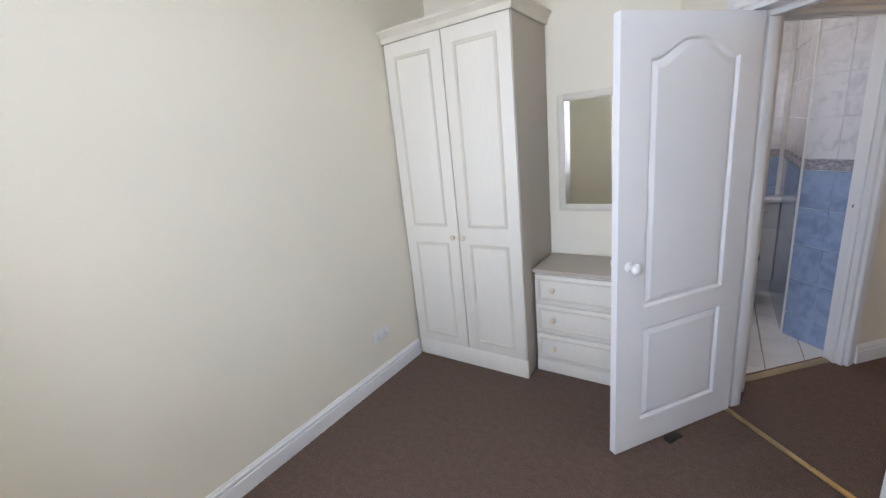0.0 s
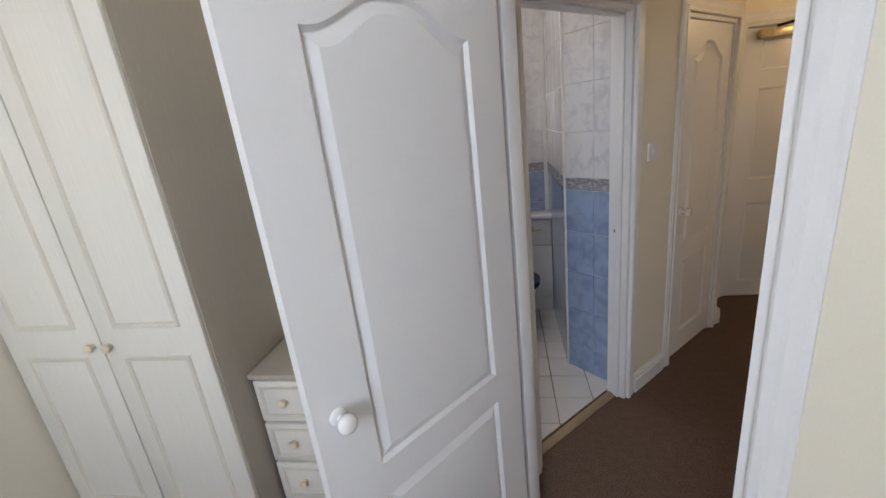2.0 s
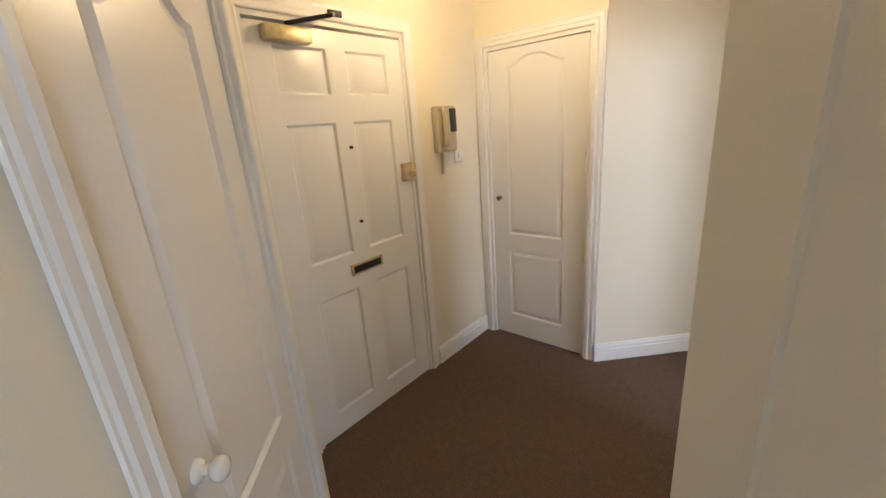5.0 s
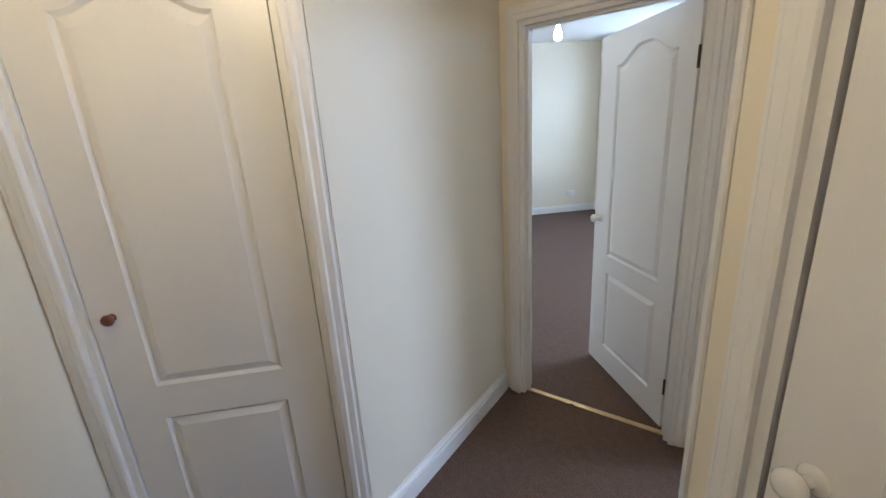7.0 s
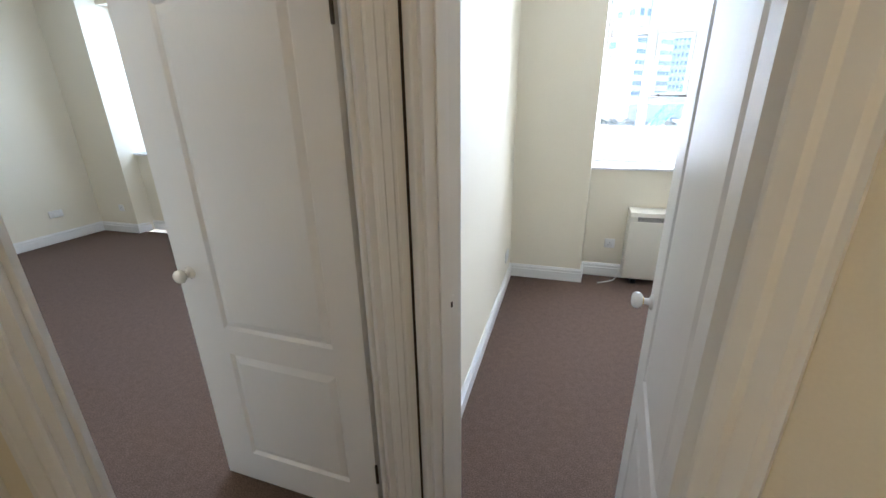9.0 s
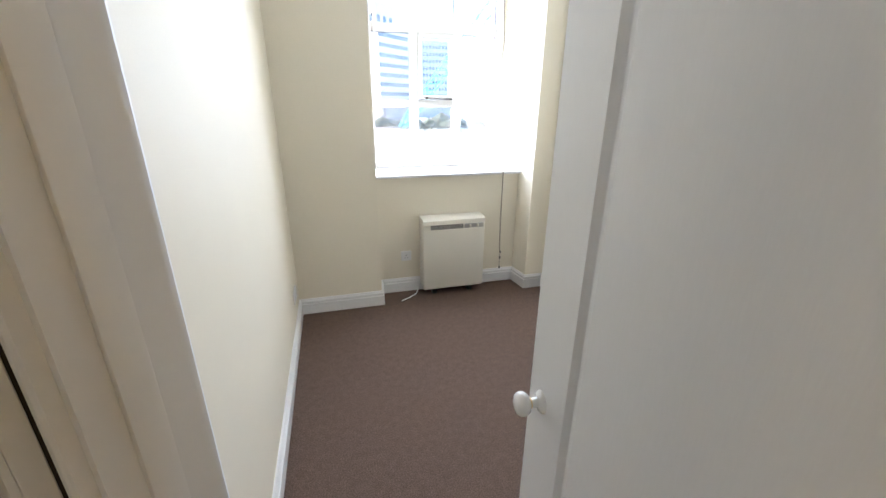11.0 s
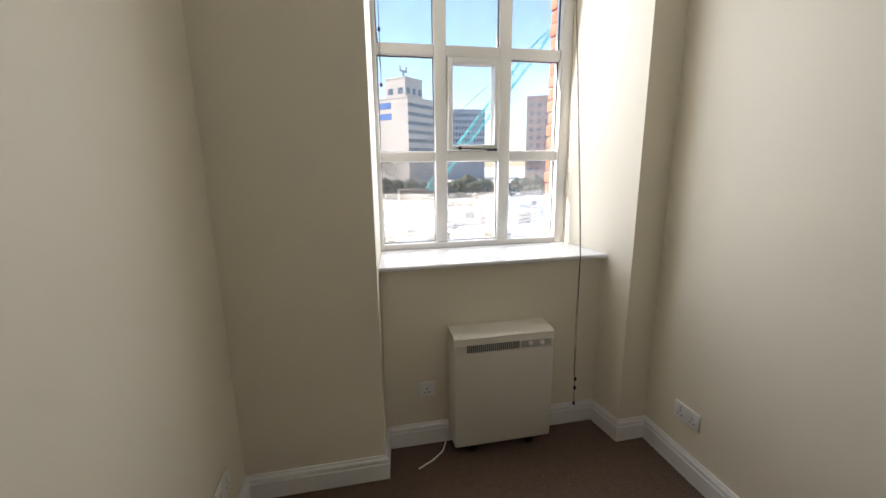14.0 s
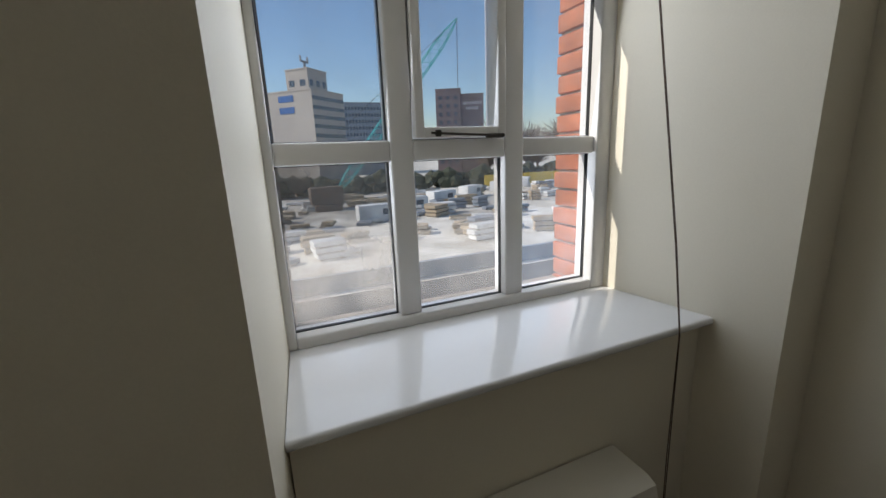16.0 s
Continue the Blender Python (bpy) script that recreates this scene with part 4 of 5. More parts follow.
# unseen ceiling light, added as a source for the bathroom's brightness
def added_bath_lamp():
    d = thing("added_bathroom_light", Matrix.Translation((-0.10, 3.30, H)), "round white ceiling light, lit, added out of view", "ceiling lamp")
    bm = bmesh.new()
    cyl(bm, Matrix.Translation((0, 0, -0.012)), 0.14, 0.14, 0.024, 32)
    part("base", bm, M_PLASTIC, d)
    bm = bmesh.new()
    turned(bm, Matrix.Rotation(math.pi, 4, "X") @ Matrix.Translation((0, 0, 0.024)), [(0.13, 0), (0.125, 0.02), (0.09, 0.04), (0.02, 0.05)], 32)
    g = part("diffuser", bm, M_BATHLAMP, d, "lit frosted diffuser", smooth=60)
    g.visible_shadow = False


added_bath_lamp()


def latch_keep(w, s, y, z, label):
    """A small dark keep let into a door jamb."""
    d = thing("latch_keep", on_wall(w, s, y, z), label, "latch plate")
    bm = bmesh.new()
    box(bm, -0.002, -0.012, -0.03, 0.002, 0.012, 0.03, 0.0008)
    p = part("plate", bm, M_GLOSS, d)
    bm = bmesh.new()
    box(bm, -0.0035, -0.008, -0.009, 0.0035, 0.008, 0.009)
    part("slot", bm, M_BLACK, p)


latch_keep(CL, 1.216 + 0.029, -0.065, 1.0, "small latch keep in the bathroom door jamb")
latch_keep(B2W, 1.031 - 0.029, -0.065, 0.98, "small latch keep in the bedroom door jamb")

# ---- second bedroom ----


def heater(name, x0, x1, yw, z0, z1, label):
    """A slim storage heater on the wall face at yw."""
    d = thing(name, Matrix.Translation((x0, yw, 0)), label, "heater", "storage heaters")
    w, dp = x1 - x0, 0.155
    bm = bmesh.new()
    box(bm, 0.0, 0.004, z0, w, dp, z1 - 0.045, 0.010)
    part("case", bm, M_HEATER, d, smooth=50)
    bm = bmesh.new()
    vs = [bm.verts.new(p) for x in (0.0, w) for p in ((x, 0.004, z1 - 0.044), (x, dp + 0.004, z1 - 0.044), (x, dp - 0.004, z1 - 0.012), (x, dp - 0.03, z1), (x, 0.004, z1 + 0.003))]
    for i in range(5):
        bm.faces.new((vs[i], vs[(i + 1) % 5], vs[5 + (i + 1) % 5], vs[5 + i]))
    bm.faces.new(vs[:5][::-1])
    bm.faces.new(vs[5:])
    lid = part("lid", bm, M_HEATER, d, "sloping top cover")
    gx0, gx1 = w * 0.36, w * 0.88
    bm = bmesh.new()
    box(bm, gx0, dp - 0.004, z1 - 0.083, gx1, dp + 0.0015, z1 - 0.047)
    grille = part("grille", bm, M_GRILLE, d, "dark outlet grille")
    for i in range(26):
        bm = bmesh.new()
        gx = gx0 + 0.006 + i * (gx1 - gx0 - 0.012) / 25
        box(bm, gx - 0.0022, dp + 0.001, z1 - 0.082, gx + 0.0022, dp + 0.005, z1 - 0.048)
        part("slat", bm, M_GREY, grille)
    bm = bmesh.new()
    box(bm, w * 0.03, dp - 0.004, z1 - 0.083, w * 0.34, dp + 0.002, z1 - 0.047, 0.001)
    cp = part("control_panel", bm, M_GREY, d, "grey control panel with two dials")
    for fx in (0.13, 0.25):
        bm = bmesh.new()
        turned(bm, Matrix.Translation((w * fx, dp + 0.001, z1 - 0.065)) @ Matrix.Rotation(radians(-90), 4, "X"), [(0.012, 0), (0.012, 0.006), (0.009, 0.009)], 20)
        part("dial", bm, M_HEATER, cp, smooth=50)
    bm = bmesh.new()
    box(bm, 0.004, dp - 0.002, z0 + 0.010, w - 0.004, dp + 0.002, z1 - 0.090, 0.002)
    part("front_panel", bm, M_HEATER, d, smooth=50)
    for fx in (0.2, 0.8):
        bm = bmesh.new()
        box(bm, w * fx - 0.02, 0.03, 0.0, w * fx + 0.02, dp - 0.03, z0 + 0.01, 0.004)
        part("foot", bm, M_BLACK, d, "short dark foot")


heater("storage_heater", 2.02, 2.545, -0.850, 0.055, 0.665, "off-white slim storage heater under the bedroom window")
heater("storage_heater", 7.35, 7.97, -0.992, 0.055, 0.665, "off-white slim storage heater under the living room window")
socket(on_wall((1.6745, -0.853, 2.8805, -0.853), 2.66 - 1.6745, 0.001, 0.323), "white socket beside the storage heater", False, True)
socket(on_wall((1.478, 2.18, 1.478, -0.648), 2.18 + 0.375, 0.001, 0.306), "white double socket low on the cream bedroom wall")
socket(on_wall((3.53, -0.648, 3.53, 1.8), 0.648 - 0.382, 0.001, 0.29), "white double socket low on the cream bedroom wall")
socket(on_wall((9.04, -0.79, 9.04, 3.10), 0.48, 0.001, 0.345), "white double socket low on the living room wall")
socket(on_wall((8.40, -0.79, 9.04, -0.79), 0.20, 0.001, 0.33), "white socket beside the living room window", False, True)


def cable():
    d = thing("heater_cable", Matrix.Translation((0, 0, 0)), "white cable lying on the carpet beside the heater", "cable")
    bm = bmesh.new()
    tube(bm, [(2.56, -0.80, 0.10), (2.575, -0.785, 0.03), (2.60, -0.75, 0.008), (2.66, -0.70, 0.006), (2.74, -0.655, 0.006)], 0.004)
    part("cable", bm, M_PLASTIC, d)


cable()


def blind_cord(x, y, z0, z1, knots, label, sway=0.0):
    d = thing("blind_cord", Matrix.Translation((x, y, 0)), label, "blind cord", "blind cords")
    n = 14
    for q in (0, 1):
        bm = bmesh.new()
        lo = z0 + 0.09 * q
        tube(bm, [(sway * (1 - i / n) ** 2 + q * 0.018 * math.sin(math.pi * min(1, 1.4 * i / n)), q * 0.006, lo + (z1 - lo) * i / n) for i in range(n + 1)], 0.0019, 6)
        part("cord", bm, M_CORD, d)
    for kz in knots:
        bm = bmesh.new()
        turned(bm, Matrix.Translation((sway, 0, kz)), [(0.003, 0), (0.008, 0.004), (0.007, 0.018), (0.003, 0.024)], 12)
        part("toggle", bm, M_BLACK, d, "dark cord toggle", smooth=50)


def loop_cord():
    d = thing("blind_cord", Matrix.Translation((0, 0, 0)), "thin brown looped blind cord hanging over the sill edge", "blind cord", "blind cords")
    for q in (0, 1):
        bm = bmesh.new()
        e = q * 0.005
        tube(bm, [(1.79 + e, -1.12, 2.645), (1.805 + e, -0.99, 1.98), (1.828 + e, -0.845, 1.25), (1.835 + e * 0.6, -0.806, 1.012), (1.836 + e * 0.6, -0.803, 0.99), (1.835 + e * 1.6, -0.800, 0.60), (1.828 + e * 1.4, -0.800, 0.33 - 0.10 * (1 - q)), (1.825, -0.800, 0.31 if q else 0.14)], 0.0016, 6)
        part("cord", bm, M_CORD, d)
    for kz in (0.14, 0.235, 0.29):
        bm = bmesh.new()
        turned(bm, Matrix.Translation((1.825, -0.80, kz)), [(0.003, 0), (0.008, 0.004), (0.007, 0.018), (0.003, 0.024)], 12)
        part("toggle", bm, M_BLACK, d, "dark cord toggle", smooth=50)


loop_cord()
blind_cord(2.815, -1.17, 1.885, 2.86, (1.885, 2.15), "thin dark blind cord hanging inside the window")

# ---- outside ----
GZ = -8.0
M_YARD = mat("pale_dusty_hardcore", (0.78, 0.74, 0.66), 0.95, var=0.05, scale=0.2, second=(0.47, 0.42, 0.34), grain=0.25, grain_scale=3)
M_ASPHALT = mat("grey_asphalt", (0.085, 0.082, 0.08), 0.9, var=0.15, scale=0.5)
M_BEIGE = mat("beige_concrete", (0.40, 0.365, 0.33), 0.85, var=0.06, scale=0.2)
M_GREYBLD = mat("grey_office_cladding", (0.24, 0.27, 0.31), 0.7, var=0.08, scale=0.2)
M_REDBLD = mat("dark_red_brown_brick", (0.17, 0.125, 0.125), 0.8, var=0.1, scale=0.3)
M_WINDARK = mat("dark_far_glazing", (0.06, 0.08, 0.11), 0.15, var=0.2, scale=0.5)
M_BLUEWIN = mat("blue_far_glazing", (0.05, 0.12, 0.32), 0.2, var=0.2, scale=0.5)
M_TEAL = mat("teal_crane_paint", (0.08, 0.42, 0.42), 0.5, var=0.1, scale=1)
M_TIMBER = mat("pale_stacked_timber", (0.42, 0.33, 0.22), 0.85, var=0.25, scale=2)
M_WHITEBOX = mat("white_site_cabin", (0.72, 0.71, 0.69), 0.6, var=0.1, scale=1)
M_YELLOW = mat("yellow_hoarding", (0.70, 0.48, 0.05), 0.6, var=0.1, scale=1)
M_BARK = mat("bare_branch_bark", (0.16, 0.11, 0.08), 0.95, var=0.3, scale=3)
M_SIGN = mat("white_sign_letters", (0.82, 0.82, 0.82), 0.5, var=0.0)
M_HEDGE = mat("dark_far_hedge", (0.055, 0.06, 0.035), 0.95, var=0.4, scale=1.2)

bm = bmesh.new()
n = 48
ringv = [bm.verts.new((900 * math.cos(2 * math.pi * i / n), 900 * math.sin(2 * math.pi * i / n), GZ)) for i in range(n)]
bm.faces.new(ringv)
tagged(new("ground", mesh_of("ground", bm, M_YARD)), "pale dusty building yard ground reaching the horizon", "ground", kind="structure")
bm = bmesh.new()
box(bm, -60, -28, GZ - 0.2, 60, -8, GZ + 0.02)
tagged(new("road", mesh_of("road", bm, M_ASPHALT)), "grey asphalt road below the window", "road", kind="structure")
bm = bmesh.new()
box(bm, -60, -29.4, GZ - 0.2, 60, -29.0, GZ + 1.3)
tagged(new("wall_yard", mesh_of("wall_yard", bm, M_GREYBLD)), "long grey boundary wall beside the road", "wall", kind="structure")


def block(name, m, sx, sy, z1, material, label, rows, cols, glass, faces=("front", "side"), wz=0.5, wx=0.55, z0=0.0):
    """A far building with its window openings; local y 0 is the front, x 0 the near corner."""
    d = thing(name, m, label, "building")
    bm = bmesh.new()
    box(bm, 0, 0, GZ, sx, sy, z1)
    body = part("wall", bm, material, d, smooth=None)
    bm = bmesh.new()
    box(bm, -0.2, -0.2, z1, sx + 0.2, sy + 0.2, z1 + 0.5)
    part("roof", bm, material, d, smooth=None)
    hgt = (z1 - 1.0 - z0) / rows
    for f in faces:
        span = sx if f == "front" else sy
        nc = max(1, int(cols * span / sx))
        wd = span / nc
        base = None
        for r in range(rows):
            for c in range(nc):
                u, z = (c + 0.5) * wd, z0 + (r + 0.5) * hgt
                bm2 = None
                if base is None:
                    bm2 = bmesh.new()
                    if f == "front":
                        box(bm2, -wd * wx / 2, -0.06, -hgt * wz / 2, wd * wx / 2, 0.05, hgt * wz / 2)
                    else:
                        box(bm2, -0.06, -wd * wx / 2, -hgt * wz / 2, 0.05, wd * wx / 2, hgt * wz / 2)
                    base = mesh_of("window", bm2, glass)
                ob = new("window", base)
                ob.parent = d
                ob.location = (u, 0, z) if f == "front" else (0, u, z)
    return d


def corner(x, y, deg):
    return pose(x, y, 0, 0, 0, deg)


# beige block: its near corner faces the window, sunlit gable to one side
bl = block("office_block_beige", corner(-17.7, -170, -135.5), 20.5, 22, 28.0, M_BEIGE, "pale beige concrete office block with a plain sunlit gable", 7, 10, M_WINDARK, ("front",), 0.42, 0.9, 2.0)
for zz in (24.2, 19.8):
    bm = bmesh.new()
    box(bm, -0.15, 9.0, zz, 0.05, 16.5, zz + 2.4)
    part("window", bm, M_BLUEWIN, bl, "blue gable window", smooth=None)
tw = block("stair_tower", corner(-17.9, -178, -135.5), 12, 11, 37.0, M_BEIGE, "beige roof tower of the office block with a mast", 1, 3, M_WINDARK, ("front", "side"), 0.3, 0.5, 28)
bm = bmesh.new()
tube(bm, [(5, 5, 37), (5, 5, 41)], 0.5)
box(bm, 2.6, 4.7, 40.5, 7.4, 5.3, 41.3)
box(bm, 2.6, 4.7, 41.3, 3.2, 5.3, 43)
box(bm, 6.8, 4.7, 41.3, 7.4, 5.3, 43)
part("mast", bm, M_GREYBLD, tw, "forked grey mast", smooth=None)
block("office_block_grey", corner(-70, -232, 0), 32, 25, 31.0, M_GREYBLD, "long blue-grey office block with rows of windows", 8, 18, M_WINDARK, ("front",), 0.5, 0.6, 2.0)
for o in bpy.data.objects:
    if o.name.startswith("office_block_grey"):
        o.matrix_world = pose(-38, -232, 0, 0, 0, 180)
rb = thing("tower_block_dark", pose(-61.0, -150, 0, 0, 0, -28), "dark red-brown tower block with white sign letters", "building")


def sided(d, x0, y0, x1, y1, z1, material):
    bm = bmesh.new()
    box(bm, x0, y0, GZ, x1, y1, z1)
    part("wall", bm, material, d, smooth=None)
    bm = bmesh.new()
    box(bm, x0 - 0.1, y0 - 0.1, z1, x1 + 0.1, y1 + 0.1, z1 + 0.4)
    part("roof", bm, material, d, smooth=None)


sided(rb, -9.5, -12, 0, 0, 25.6, M_REDBLD)
sided(rb, -18.3, -13, -9.6, -1.0, 23.6, M_REDBLD)
for word, zz in (("BECKWITH", 20.0), ("HOUSE", 18.1)):
    cu = bpy.data.curves.new("sign_text", "FONT")
    cu.body, cu.size, cu.extrude, cu.align_x = word, 1.45, 0.05, "CENTER"
    tmp = new("sign_text", cu)
    dg = bpy.context.evaluated_depsgraph_get()
    me = bpy.data.meshes.new_from_object(tmp.evaluated_get(dg))
    bpy.data.objects.remove(tmp)
    me.materials.clear()
    me.materials.append(M_SIGN)
    ob = new("sign_letters", me)
    ob.parent = rb
    ob.matrix_local = Matrix.Translation((-14.0, -0.88, zz)) @ Matrix.Rotation(math.pi, 4, "Z") @ Matrix.Rotation(radians(90), 4, "X")
    tagged(ob, "white sign letters")
for r in range(9):
    for c in range(3):
        bm = bmesh.new()
        box(bm, -8.3 + c * 2.9, -0.06, -2 + r * 3, -6.9 + c * 2.9, 0.06, -0.6 + r * 3)
        part("window", bm, M_WINDARK, rb, smooth=None)


def crane():
    d = thing("crawler_crane", Matrix.Translation((0, 0, 0)), "teal lattice-boom crawler crane working in the yard", "crane")
    a, b = Vector((-9.5, -80, -5.0)), Vector((-36.5, -80, 28.0))
    ax = (b - a).normalized()
    u, v = Vector((0, 1, 0)), ax.cross(Vector((0, 1, 0))).normalized()
    L = (b - a).length

    def corner_at(t, i):
        wd = 0.9 * min(1, t / 0.12 + 0.15, (1 - t) / 0.14 + 0.12)
        return a + ax * (L * t) + (u if i in (0, 1) else -u) * wd + (v if i in (0, 3) else -v) * wd

    bm = bmesh.new()
    for i in range(4):
        tube(bm, [corner_at(k2 / 12, i) for k2 in range(13)], 0.10, 5)
    part("boom_chord", bm, M_TEAL, d)
    bm = bmesh.new()
    nb = 26
    for k2 in range(nb):
        for i in range(4):
            p, q = corner_at(k2 / nb, i), corner_at((k2 + 1) / nb, (i + 1) % 4)
            tube(bm, [p, q] if k2 % 2 else [corner_at(k2 / nb, (i + 1) % 4), corner_at((k2 + 1) / nb, i)], 0.06, 4)
    part("boom_lacing", bm, M_TEAL, d)
    bm = bmesh.new()
    tube(bm, [b, b + Vector((0.3, 0, -24))], 0.06, 5)
    tube(bm, [b, Vector((-6, -80, 2))], 0.05, 5)
    part("hoist_cable", bm, M_DARK, d)
    bm = bmesh.new()
    box(bm, -10.5, -82, GZ + 1.2, -4.5, -78, -3.6, 0.2)
    box(bm, -10, -83, GZ, -5, -81.5, GZ + 1.2, 0.3)
    box(bm, -10, -78.5, GZ, -5, -77, GZ + 1.2, 0.3)
    part("machine_house", bm, M_BARK, d, "dark machine house on tracks")


crane()


def far_tree(x, y, hgt, seed):
    d = thing("bare_tree", Matrix.Translation((x, y, GZ)), "bare brown winter tree behind the yard", "tree", "far trees")
    rnd = random.Random(seed)
    bm = bmesh.new()
    tube(bm, [(0, 0, 0), (0.1, 0, hgt * 0.3), (0, 0.1, hgt * 0.55)], hgt * 0.022, 6)
    part("trunk", bm, M_BARK, d)
    bm = bmesh.new()
    for i in range(300):
        a, z0 = rnd.uniform(0, 6.28), rnd.uniform(0.28, 0.72) * hgt
        r, up = rnd.uniform(0.10, 0.34) * hgt, rnd.uniform(0.08, 0.32) * hgt
        tube(bm, [(0, 0, z0), (r * 0.5 * math.cos(a), r * 0.5 * math.sin(a), z0 + up * 0.4), (r * math.cos(a + 0.3), r * math.sin(a + 0.3), z0 + up)], 0.09, 3)
    part("crown", bm, M_BARK, d, "bare brown twigs")


for i in range(9):
    far_tree(-66 - i * 5.2, -118 - (i * 37 % 11), 17.5 + (i * 29 % 5), i)
bm = bmesh.new()
rnd = random.Random(5)
for i in range(420):
    x = rnd.uniform(-170, 60)
    bmesh.ops.create_icosphere(bm, subdivisions=1, radius=rnd.uniform(1.0, 2.6), matrix=Matrix.Translation((x, -112 + rnd.uniform(-4, 4), GZ + rnd.uniform(0.5, 4.0))) @ Matrix.Diagonal((rnd.uniform(0.7, 1.6), 1, rnd.uniform(0.6, 1.3), 1)))
tagged(new("hedge", mesh_of("hedge", bm, M_HEDGE)), "dark scrub and hedge at the far side of the yard", "hedge", kind="stuff")
bm = bmesh.new()
box(bm, -140, -104.2, GZ, -56, -104, GZ + 3.2)
tagged(new("hoarding", mesh_of("hoarding", bm, M_YELLOW)), "yellow site hoarding at the yard's edge", "fence")


def stack(x, y, sx, sy, layers, deg, material, label):
    """A stack of boards or slabs on bearers in the yard."""
    d = thing("material_stack", pose(x, y, GZ, 0, 0, deg), label, "material stack", "stacks in the yard")
    for i in range(layers):
        bm = bmesh.new()
        z = i * 0.62
        for q in (-0.35, 0.35):
            box(bm, q * sx - 0.1, -sy / 2, z, q * sx + 0.1, sy / 2, z + 0.14)
        part("bearer", bm, M_BARK, d, smooth=None)
        bm = bmesh.new()
        o = 0.18 * math.sin(i * 2.4 + x)
        box(bm, -sx / 2 + o, -sy / 2, z + 0.14, sx / 2 + o, sy / 2, z + 0.60, 0.03)
        part("bundle", bm, material, d, smooth=None)


rnd = random.Random(11)
for i in range(150):
    y = -rnd.uniform(38, 98)
    x = 2.8 - abs(y) * rnd.uniform(-0.12, 0.95)
    c = rnd.random()
    stack(x, y, rnd.uniform(1.4, 4.5), rnd.uniform(0.8, 2.2), rnd.choice((1, 1, 2, 2, 3)), rnd.uniform(-30, 30), M_TIMBER if c < 0.45 else (M_WHITEBOX if c < 0.85 else M_GREYBLD), "stacked pale boards lying in the building yard" if c < 0.45 else "stacked concrete slabs lying in the building yard")
for i in range(6):
    y = -60 - i * 7
    d = thing("site_cabin", pose(2.8 - abs(y) * (0.25 + 0.09 * i), y, GZ, 0, 0, 10 * i), "white portable site cabin in the yard", "cabin", "site cabins")
    bm = bmesh.new()
    box(bm, -3, -1.25, 0.1, 3, 1.25, 2.6, 0.05)
    part("body", bm, M_WHITEBOX, d)
    bm = bmesh.new()
    box(bm, -2, 1.20, 1.1, -0.6, 1.28, 2.0)
    part("window", bm, M_WINDARK, d)

# ---- tiles and bricks ----


def tile_wall(parent, m, length, z0, z1, tw, thh, material, name="tile", first=0.0):
    """Wall tiles as pieces with recessed joints, on the local x-z plane facing +y; alike pieces share a mesh."""
    meshes = {}
    g = 0.0022
    z = z0
    while z < z1 - 0.01:
        hh = min(thh, z1 - z)
        x = first - tw if first else 0.0
        while x < length - 0.005:
            a, b = max(0, x), min(length, x + tw)
            if b - a > 0.008:
                key = (round(b - a, 4), round(hh, 4))
                if key not in meshes:
                    bm = bmesh.new()
                    w2, h2 = (b - a) / 2 - g / 2, hh / 2 - g / 2
                    lo = [bm.verts.new((sx * w2, 0, sz * h2)) for sx, sz in ((-1, -1), (1, -1), (1, 1), (-1, 1))]
                    hi = [bm.verts.new((sx * (w2 - 0.0015), 0.004, sz * (h2 - 0.0015))) for sx, sz in ((-1, -1), (1, -1), (1, 1), (-1, 1))]
                    for i in range(4):
                        bm.faces.new((lo[i], lo[(i + 1) % 4], hi[(i + 1) % 4], hi[i]))
                    bm.faces.new(hi)
                    if name == "border_tile":
                        for zz in (-0.026, 0.026):
                            box(bm, -w2, 0.003, zz - 0.005, w2, 0.0065, zz + 0.005)
                        no = max(1, round(2 * w2 / 0.07))
                        for q in range(no):
                            cx2 = -w2 + (q + 0.5) * 2 * w2 / no
                            rim = [bm.verts.new((cx2 + 0.028 * math.cos(k5 * math.pi / 5), 0.0038, 0.014 * math.sin(k5 * math.pi / 5))) for k5 in range(10)]
                            tip = bm.verts.new((cx2, 0.009, 0))
                            for k5 in range(10):
                                bm.faces.new((rim[k5], rim[(k5 + 1) % 10], tip))
                    meshes[key] = mesh_of(name, bm, material)
                ob = new(name, meshes[key])
                ob.parent = parent
                ob.matrix_world = m @ Matrix.Translation(((a + b) / 2, 0.0005, z + hh / 2))
            x += tw
        z += hh


def backing(name, m, length, z0, z1, label):
    bm = bmesh.new()
    box(bm, 0, -0.012, z0, length, 0.0, z1)
    ob = new(name, mesh_of(name, bm, M_GROUT))
    ob.matrix_world = m
    return tagged(ob, label, "tiling", kind="structure")


for nm, w, first in (("bathroom_tiling_back", (0.53, 4.202, -0.74, 4.202), 0.255), ("bathroom_tiling_right", (0.512, 3.262, 0.512, 4.20), 0.0), ("bathroom_tiling_pier", (0.722, 3.052, 0.516, 3.258), 0.10), ("bathroom_tiling_left", (-0.735, 4.20, -0.735, 2.66), 0.0)):
    m, ln = frame_on(*w)
    bk = backing(nm, m, ln, 0.002, H - 0.01, "marbled wall tiles, blue below a relief border, grey-white above")
    tile_wall(bk, m, ln, 0.002, 0.181, 0.205, 0.179, M_BLUETILE, first=first)
    tile_wall(bk, m, ln, 0.181, 1.181, 0.205, 0.25, M_BLUETILE, first=first)
    tile_wall(bk, m, ln, 1.181, 1.252, 0.205, 0.071, M_BORDER, "border_tile", first=first)
    tile_wall(bk, m, ln, 1.252, H - 0.02, 0.205, 0.25, M_MARBLETILE, first=first)
bm = bmesh.new()
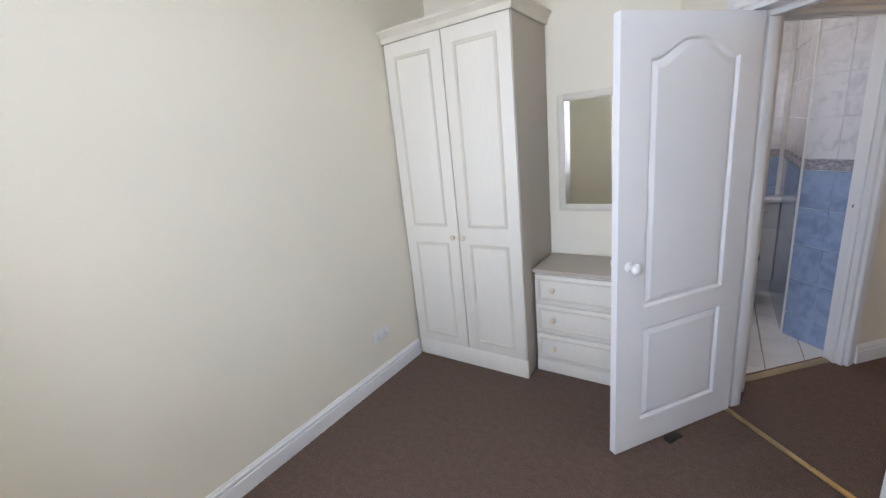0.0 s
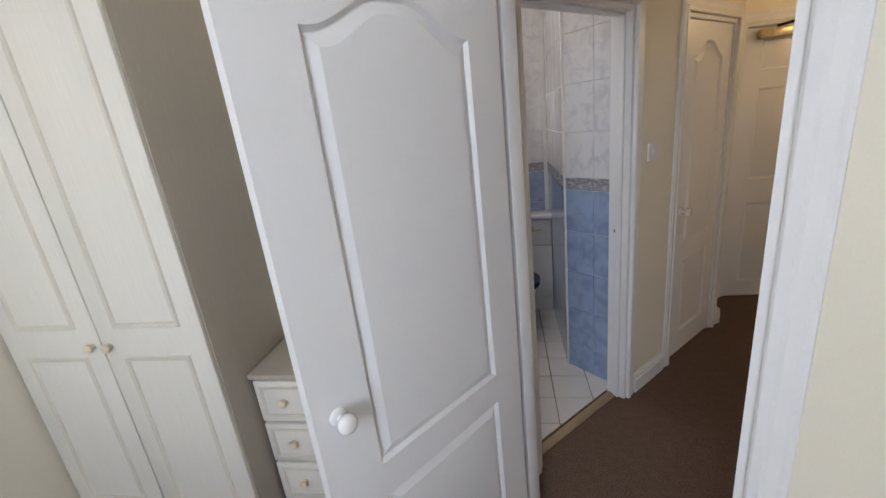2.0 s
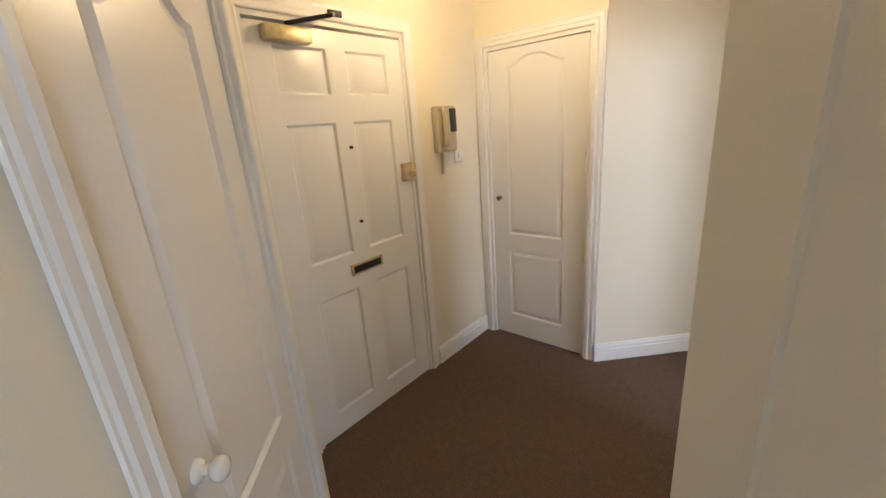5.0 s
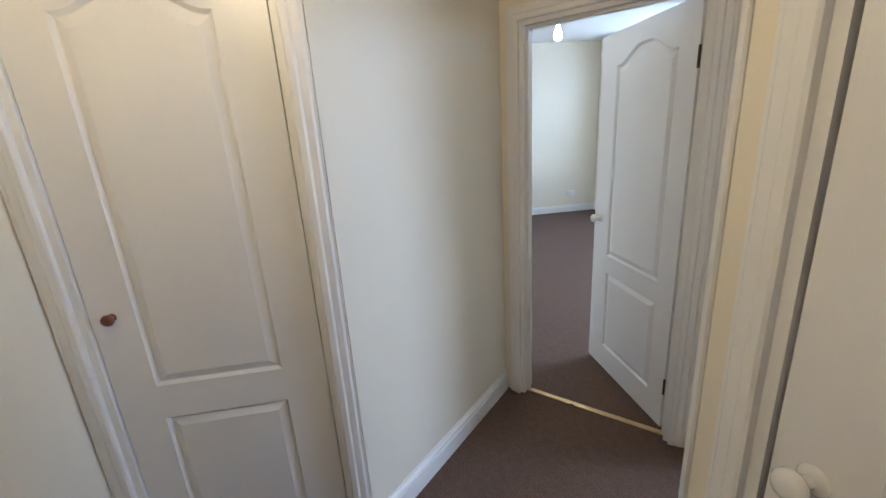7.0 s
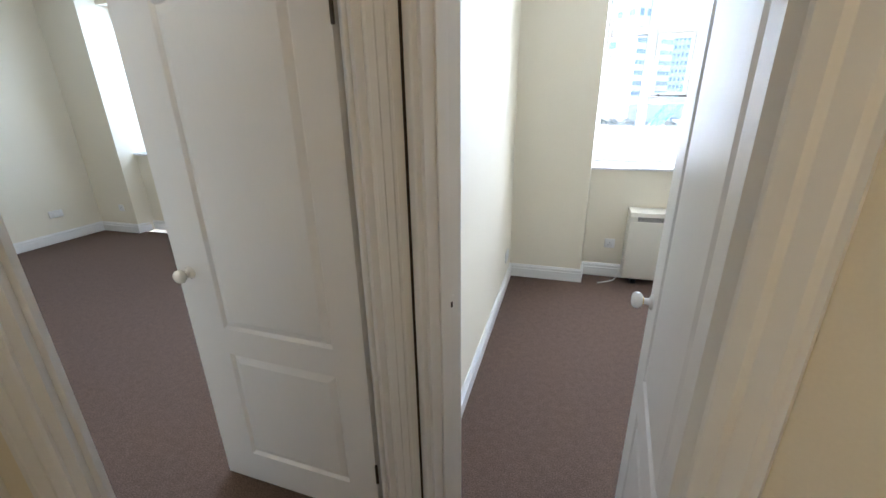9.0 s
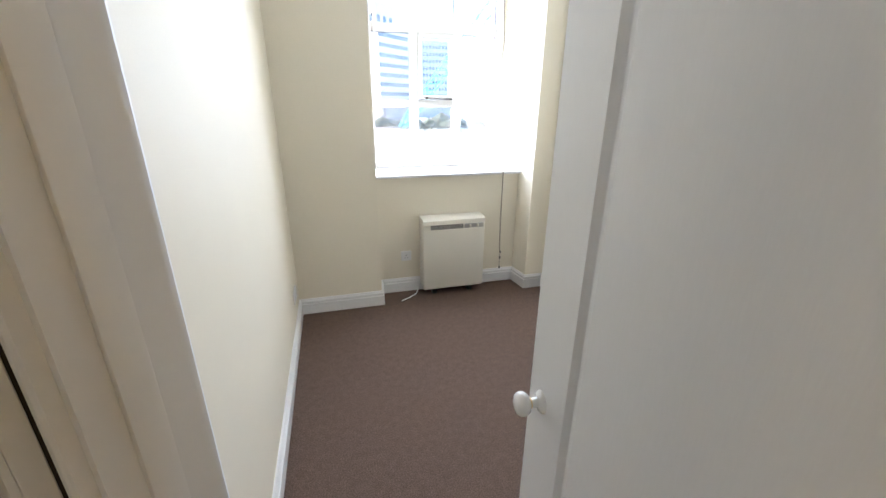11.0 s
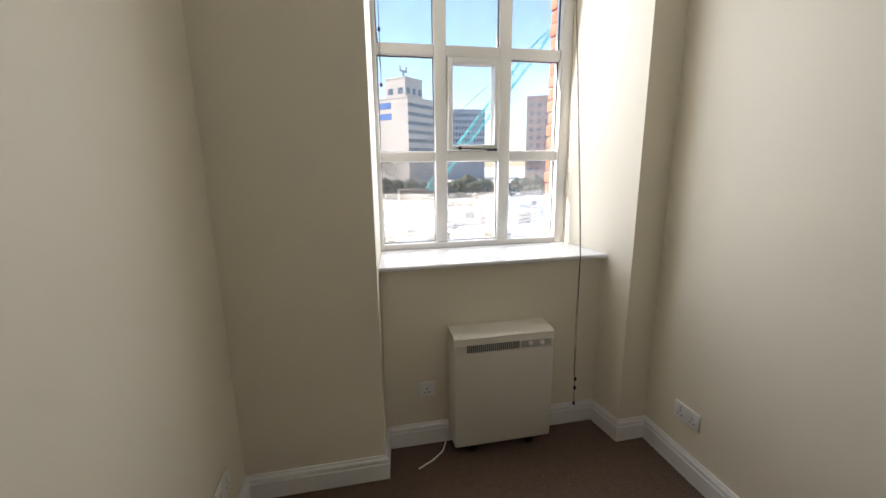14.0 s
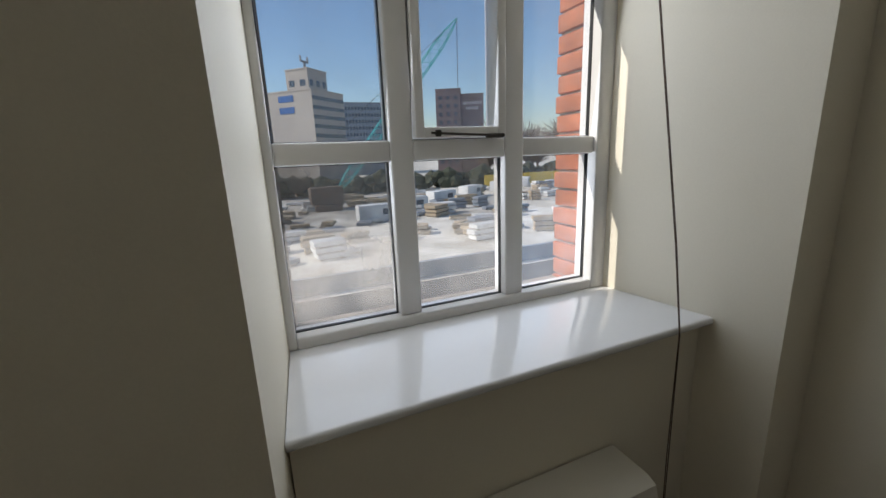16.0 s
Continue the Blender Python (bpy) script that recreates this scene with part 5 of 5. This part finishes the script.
box(bm, 0.506, 3.250, 0.002, 0.522, 3.266, H - 0.01, 0.003)
tagged(new("tile_corner_trim", mesh_of("tile_corner_trim", bm, M_PLASTIC, 40)), "white plastic corner trim on the tiled pier", "trim", kind="structure")

# two decor diamonds among the back wall tiles
for x, z in ((0.163, 2.13), (-0.36, 2.13)):
    bm = bmesh.new()
    vs = [bm.verts.new(p) for p in ((-0.045, 0, 0), (0, 0, -0.075), (0.045, 0, 0), (0, 0, 0.075))]
    f = bm.faces.new(vs)
    r = bmesh.ops.extrude_face_region(bm, geom=[f])
    bmesh.ops.translate(bm, vec=(0, -0.003, 0), verts=[v for v in r["geom"] if isinstance(v, bmesh.types.BMVert)])
    ob = new("tile_inset", mesh_of("tile_inset", bm, M_BORDER))
    ob.location = (x, 4.197, z)
    tagged(ob, "grey diamond inset on the marbled tiles", "tile", kind="structure")

# bathroom floor tiles
bm = bmesh.new()
w2 = 0.104
lo = [bm.verts.new((sx * w2, sy * w2, 0)) for sx, sy in ((-1, -1), (1, -1), (1, 1), (-1, 1))]
hi = [bm.verts.new((sx * (w2 - 0.002), sy * (w2 - 0.002), 0.005)) for sx, sy in ((-1, -1), (1, -1), (1, 1), (-1, 1))]
for i in range(4):
    bm.faces.new((lo[i], lo[(i + 1) % 4], hi[(i + 1) % 4], hi[i]))
bm.faces.new(hi)
ftile = mesh_of("floor_tile", bm, M_FLOORTILE)
for i in range(-4, 3):
    for j in range(-3, 6):
        x, y = 0.276 + i * 0.2135, 3.217 + j * 0.2135
        if x - y < -2.30 - 0.29 + 0.22 * 0 - 0.03 and -0.74 < x < 0.70 and y < 4.25 and y > 2.6:
            ob = new("floor_tile", ftile)
            ob.parent = bath_floor
            ob.location = (x, y, 0.0015)
        elif -2.59 - 0.03 <= x - y < -1.9 and y > 2.5 and x < 0.80 and x > -0.3:
            # cut along the doorway
            bm = bmesh.new()
            sq = [Vector((x + sx * w2, y + sy * w2, 0)) for sx, sy in ((-1, -1), (1, -1), (1, 1), (-1, 1))]
            lim = -2.285
            out = []
            for q in range(4):
                p, r2 = sq[q], sq[(q + 1) % 4]
                dp, dq = p.x - p.y - lim, r2.x - r2.y - lim
                if dp <= 0:
                    out.append(p)
                if dp * dq < 0:
                    out.append(p + (r2 - p) * (dp / (dp - dq)))
            if len(out) >= 3:
                lo = [bm.verts.new((p.x, p.y, 0.0015)) for p in out]
                hi = [bm.verts.new((p.x, p.y, 0.0065)) for p in out]
                for q in range(len(out)):
                    bm.faces.new((lo[q], lo[(q + 1) % len(out)], hi[(q + 1) % len(out)], hi[q]))
                bm.faces.new(hi)
                ob = new("floor_tile", mesh_of("floor_tile", bm, M_FLOORTILE))
                ob.parent = bath_floor

# bricks of the outer reveal beside the bedroom window
shared = {}
for course in range(34):
    z = 0.42 + course * 0.075
    ln = 0.215 if course % 2 else 0.1025
    for x_edge, sgn in ((1.720, 1), (2.90, -1)):
        key = ln
        if key not in shared:
            bm = bmesh.new()
            box(bm, -ln / 2, -0.095, -0.0325, ln / 2, 0.095, 0.0325, 0.004)
            shared[key] = mesh_of("brick", bm, M_BRICK, 60)
        ob = new("brick", shared[key])
        ob.parent = brick_wall
        out = 0.007 if course % 2 else 0.0
        ob.location = (x_edge - sgn * (ln / 2 - out), -1.405 - 0.002 * (course % 3), z)
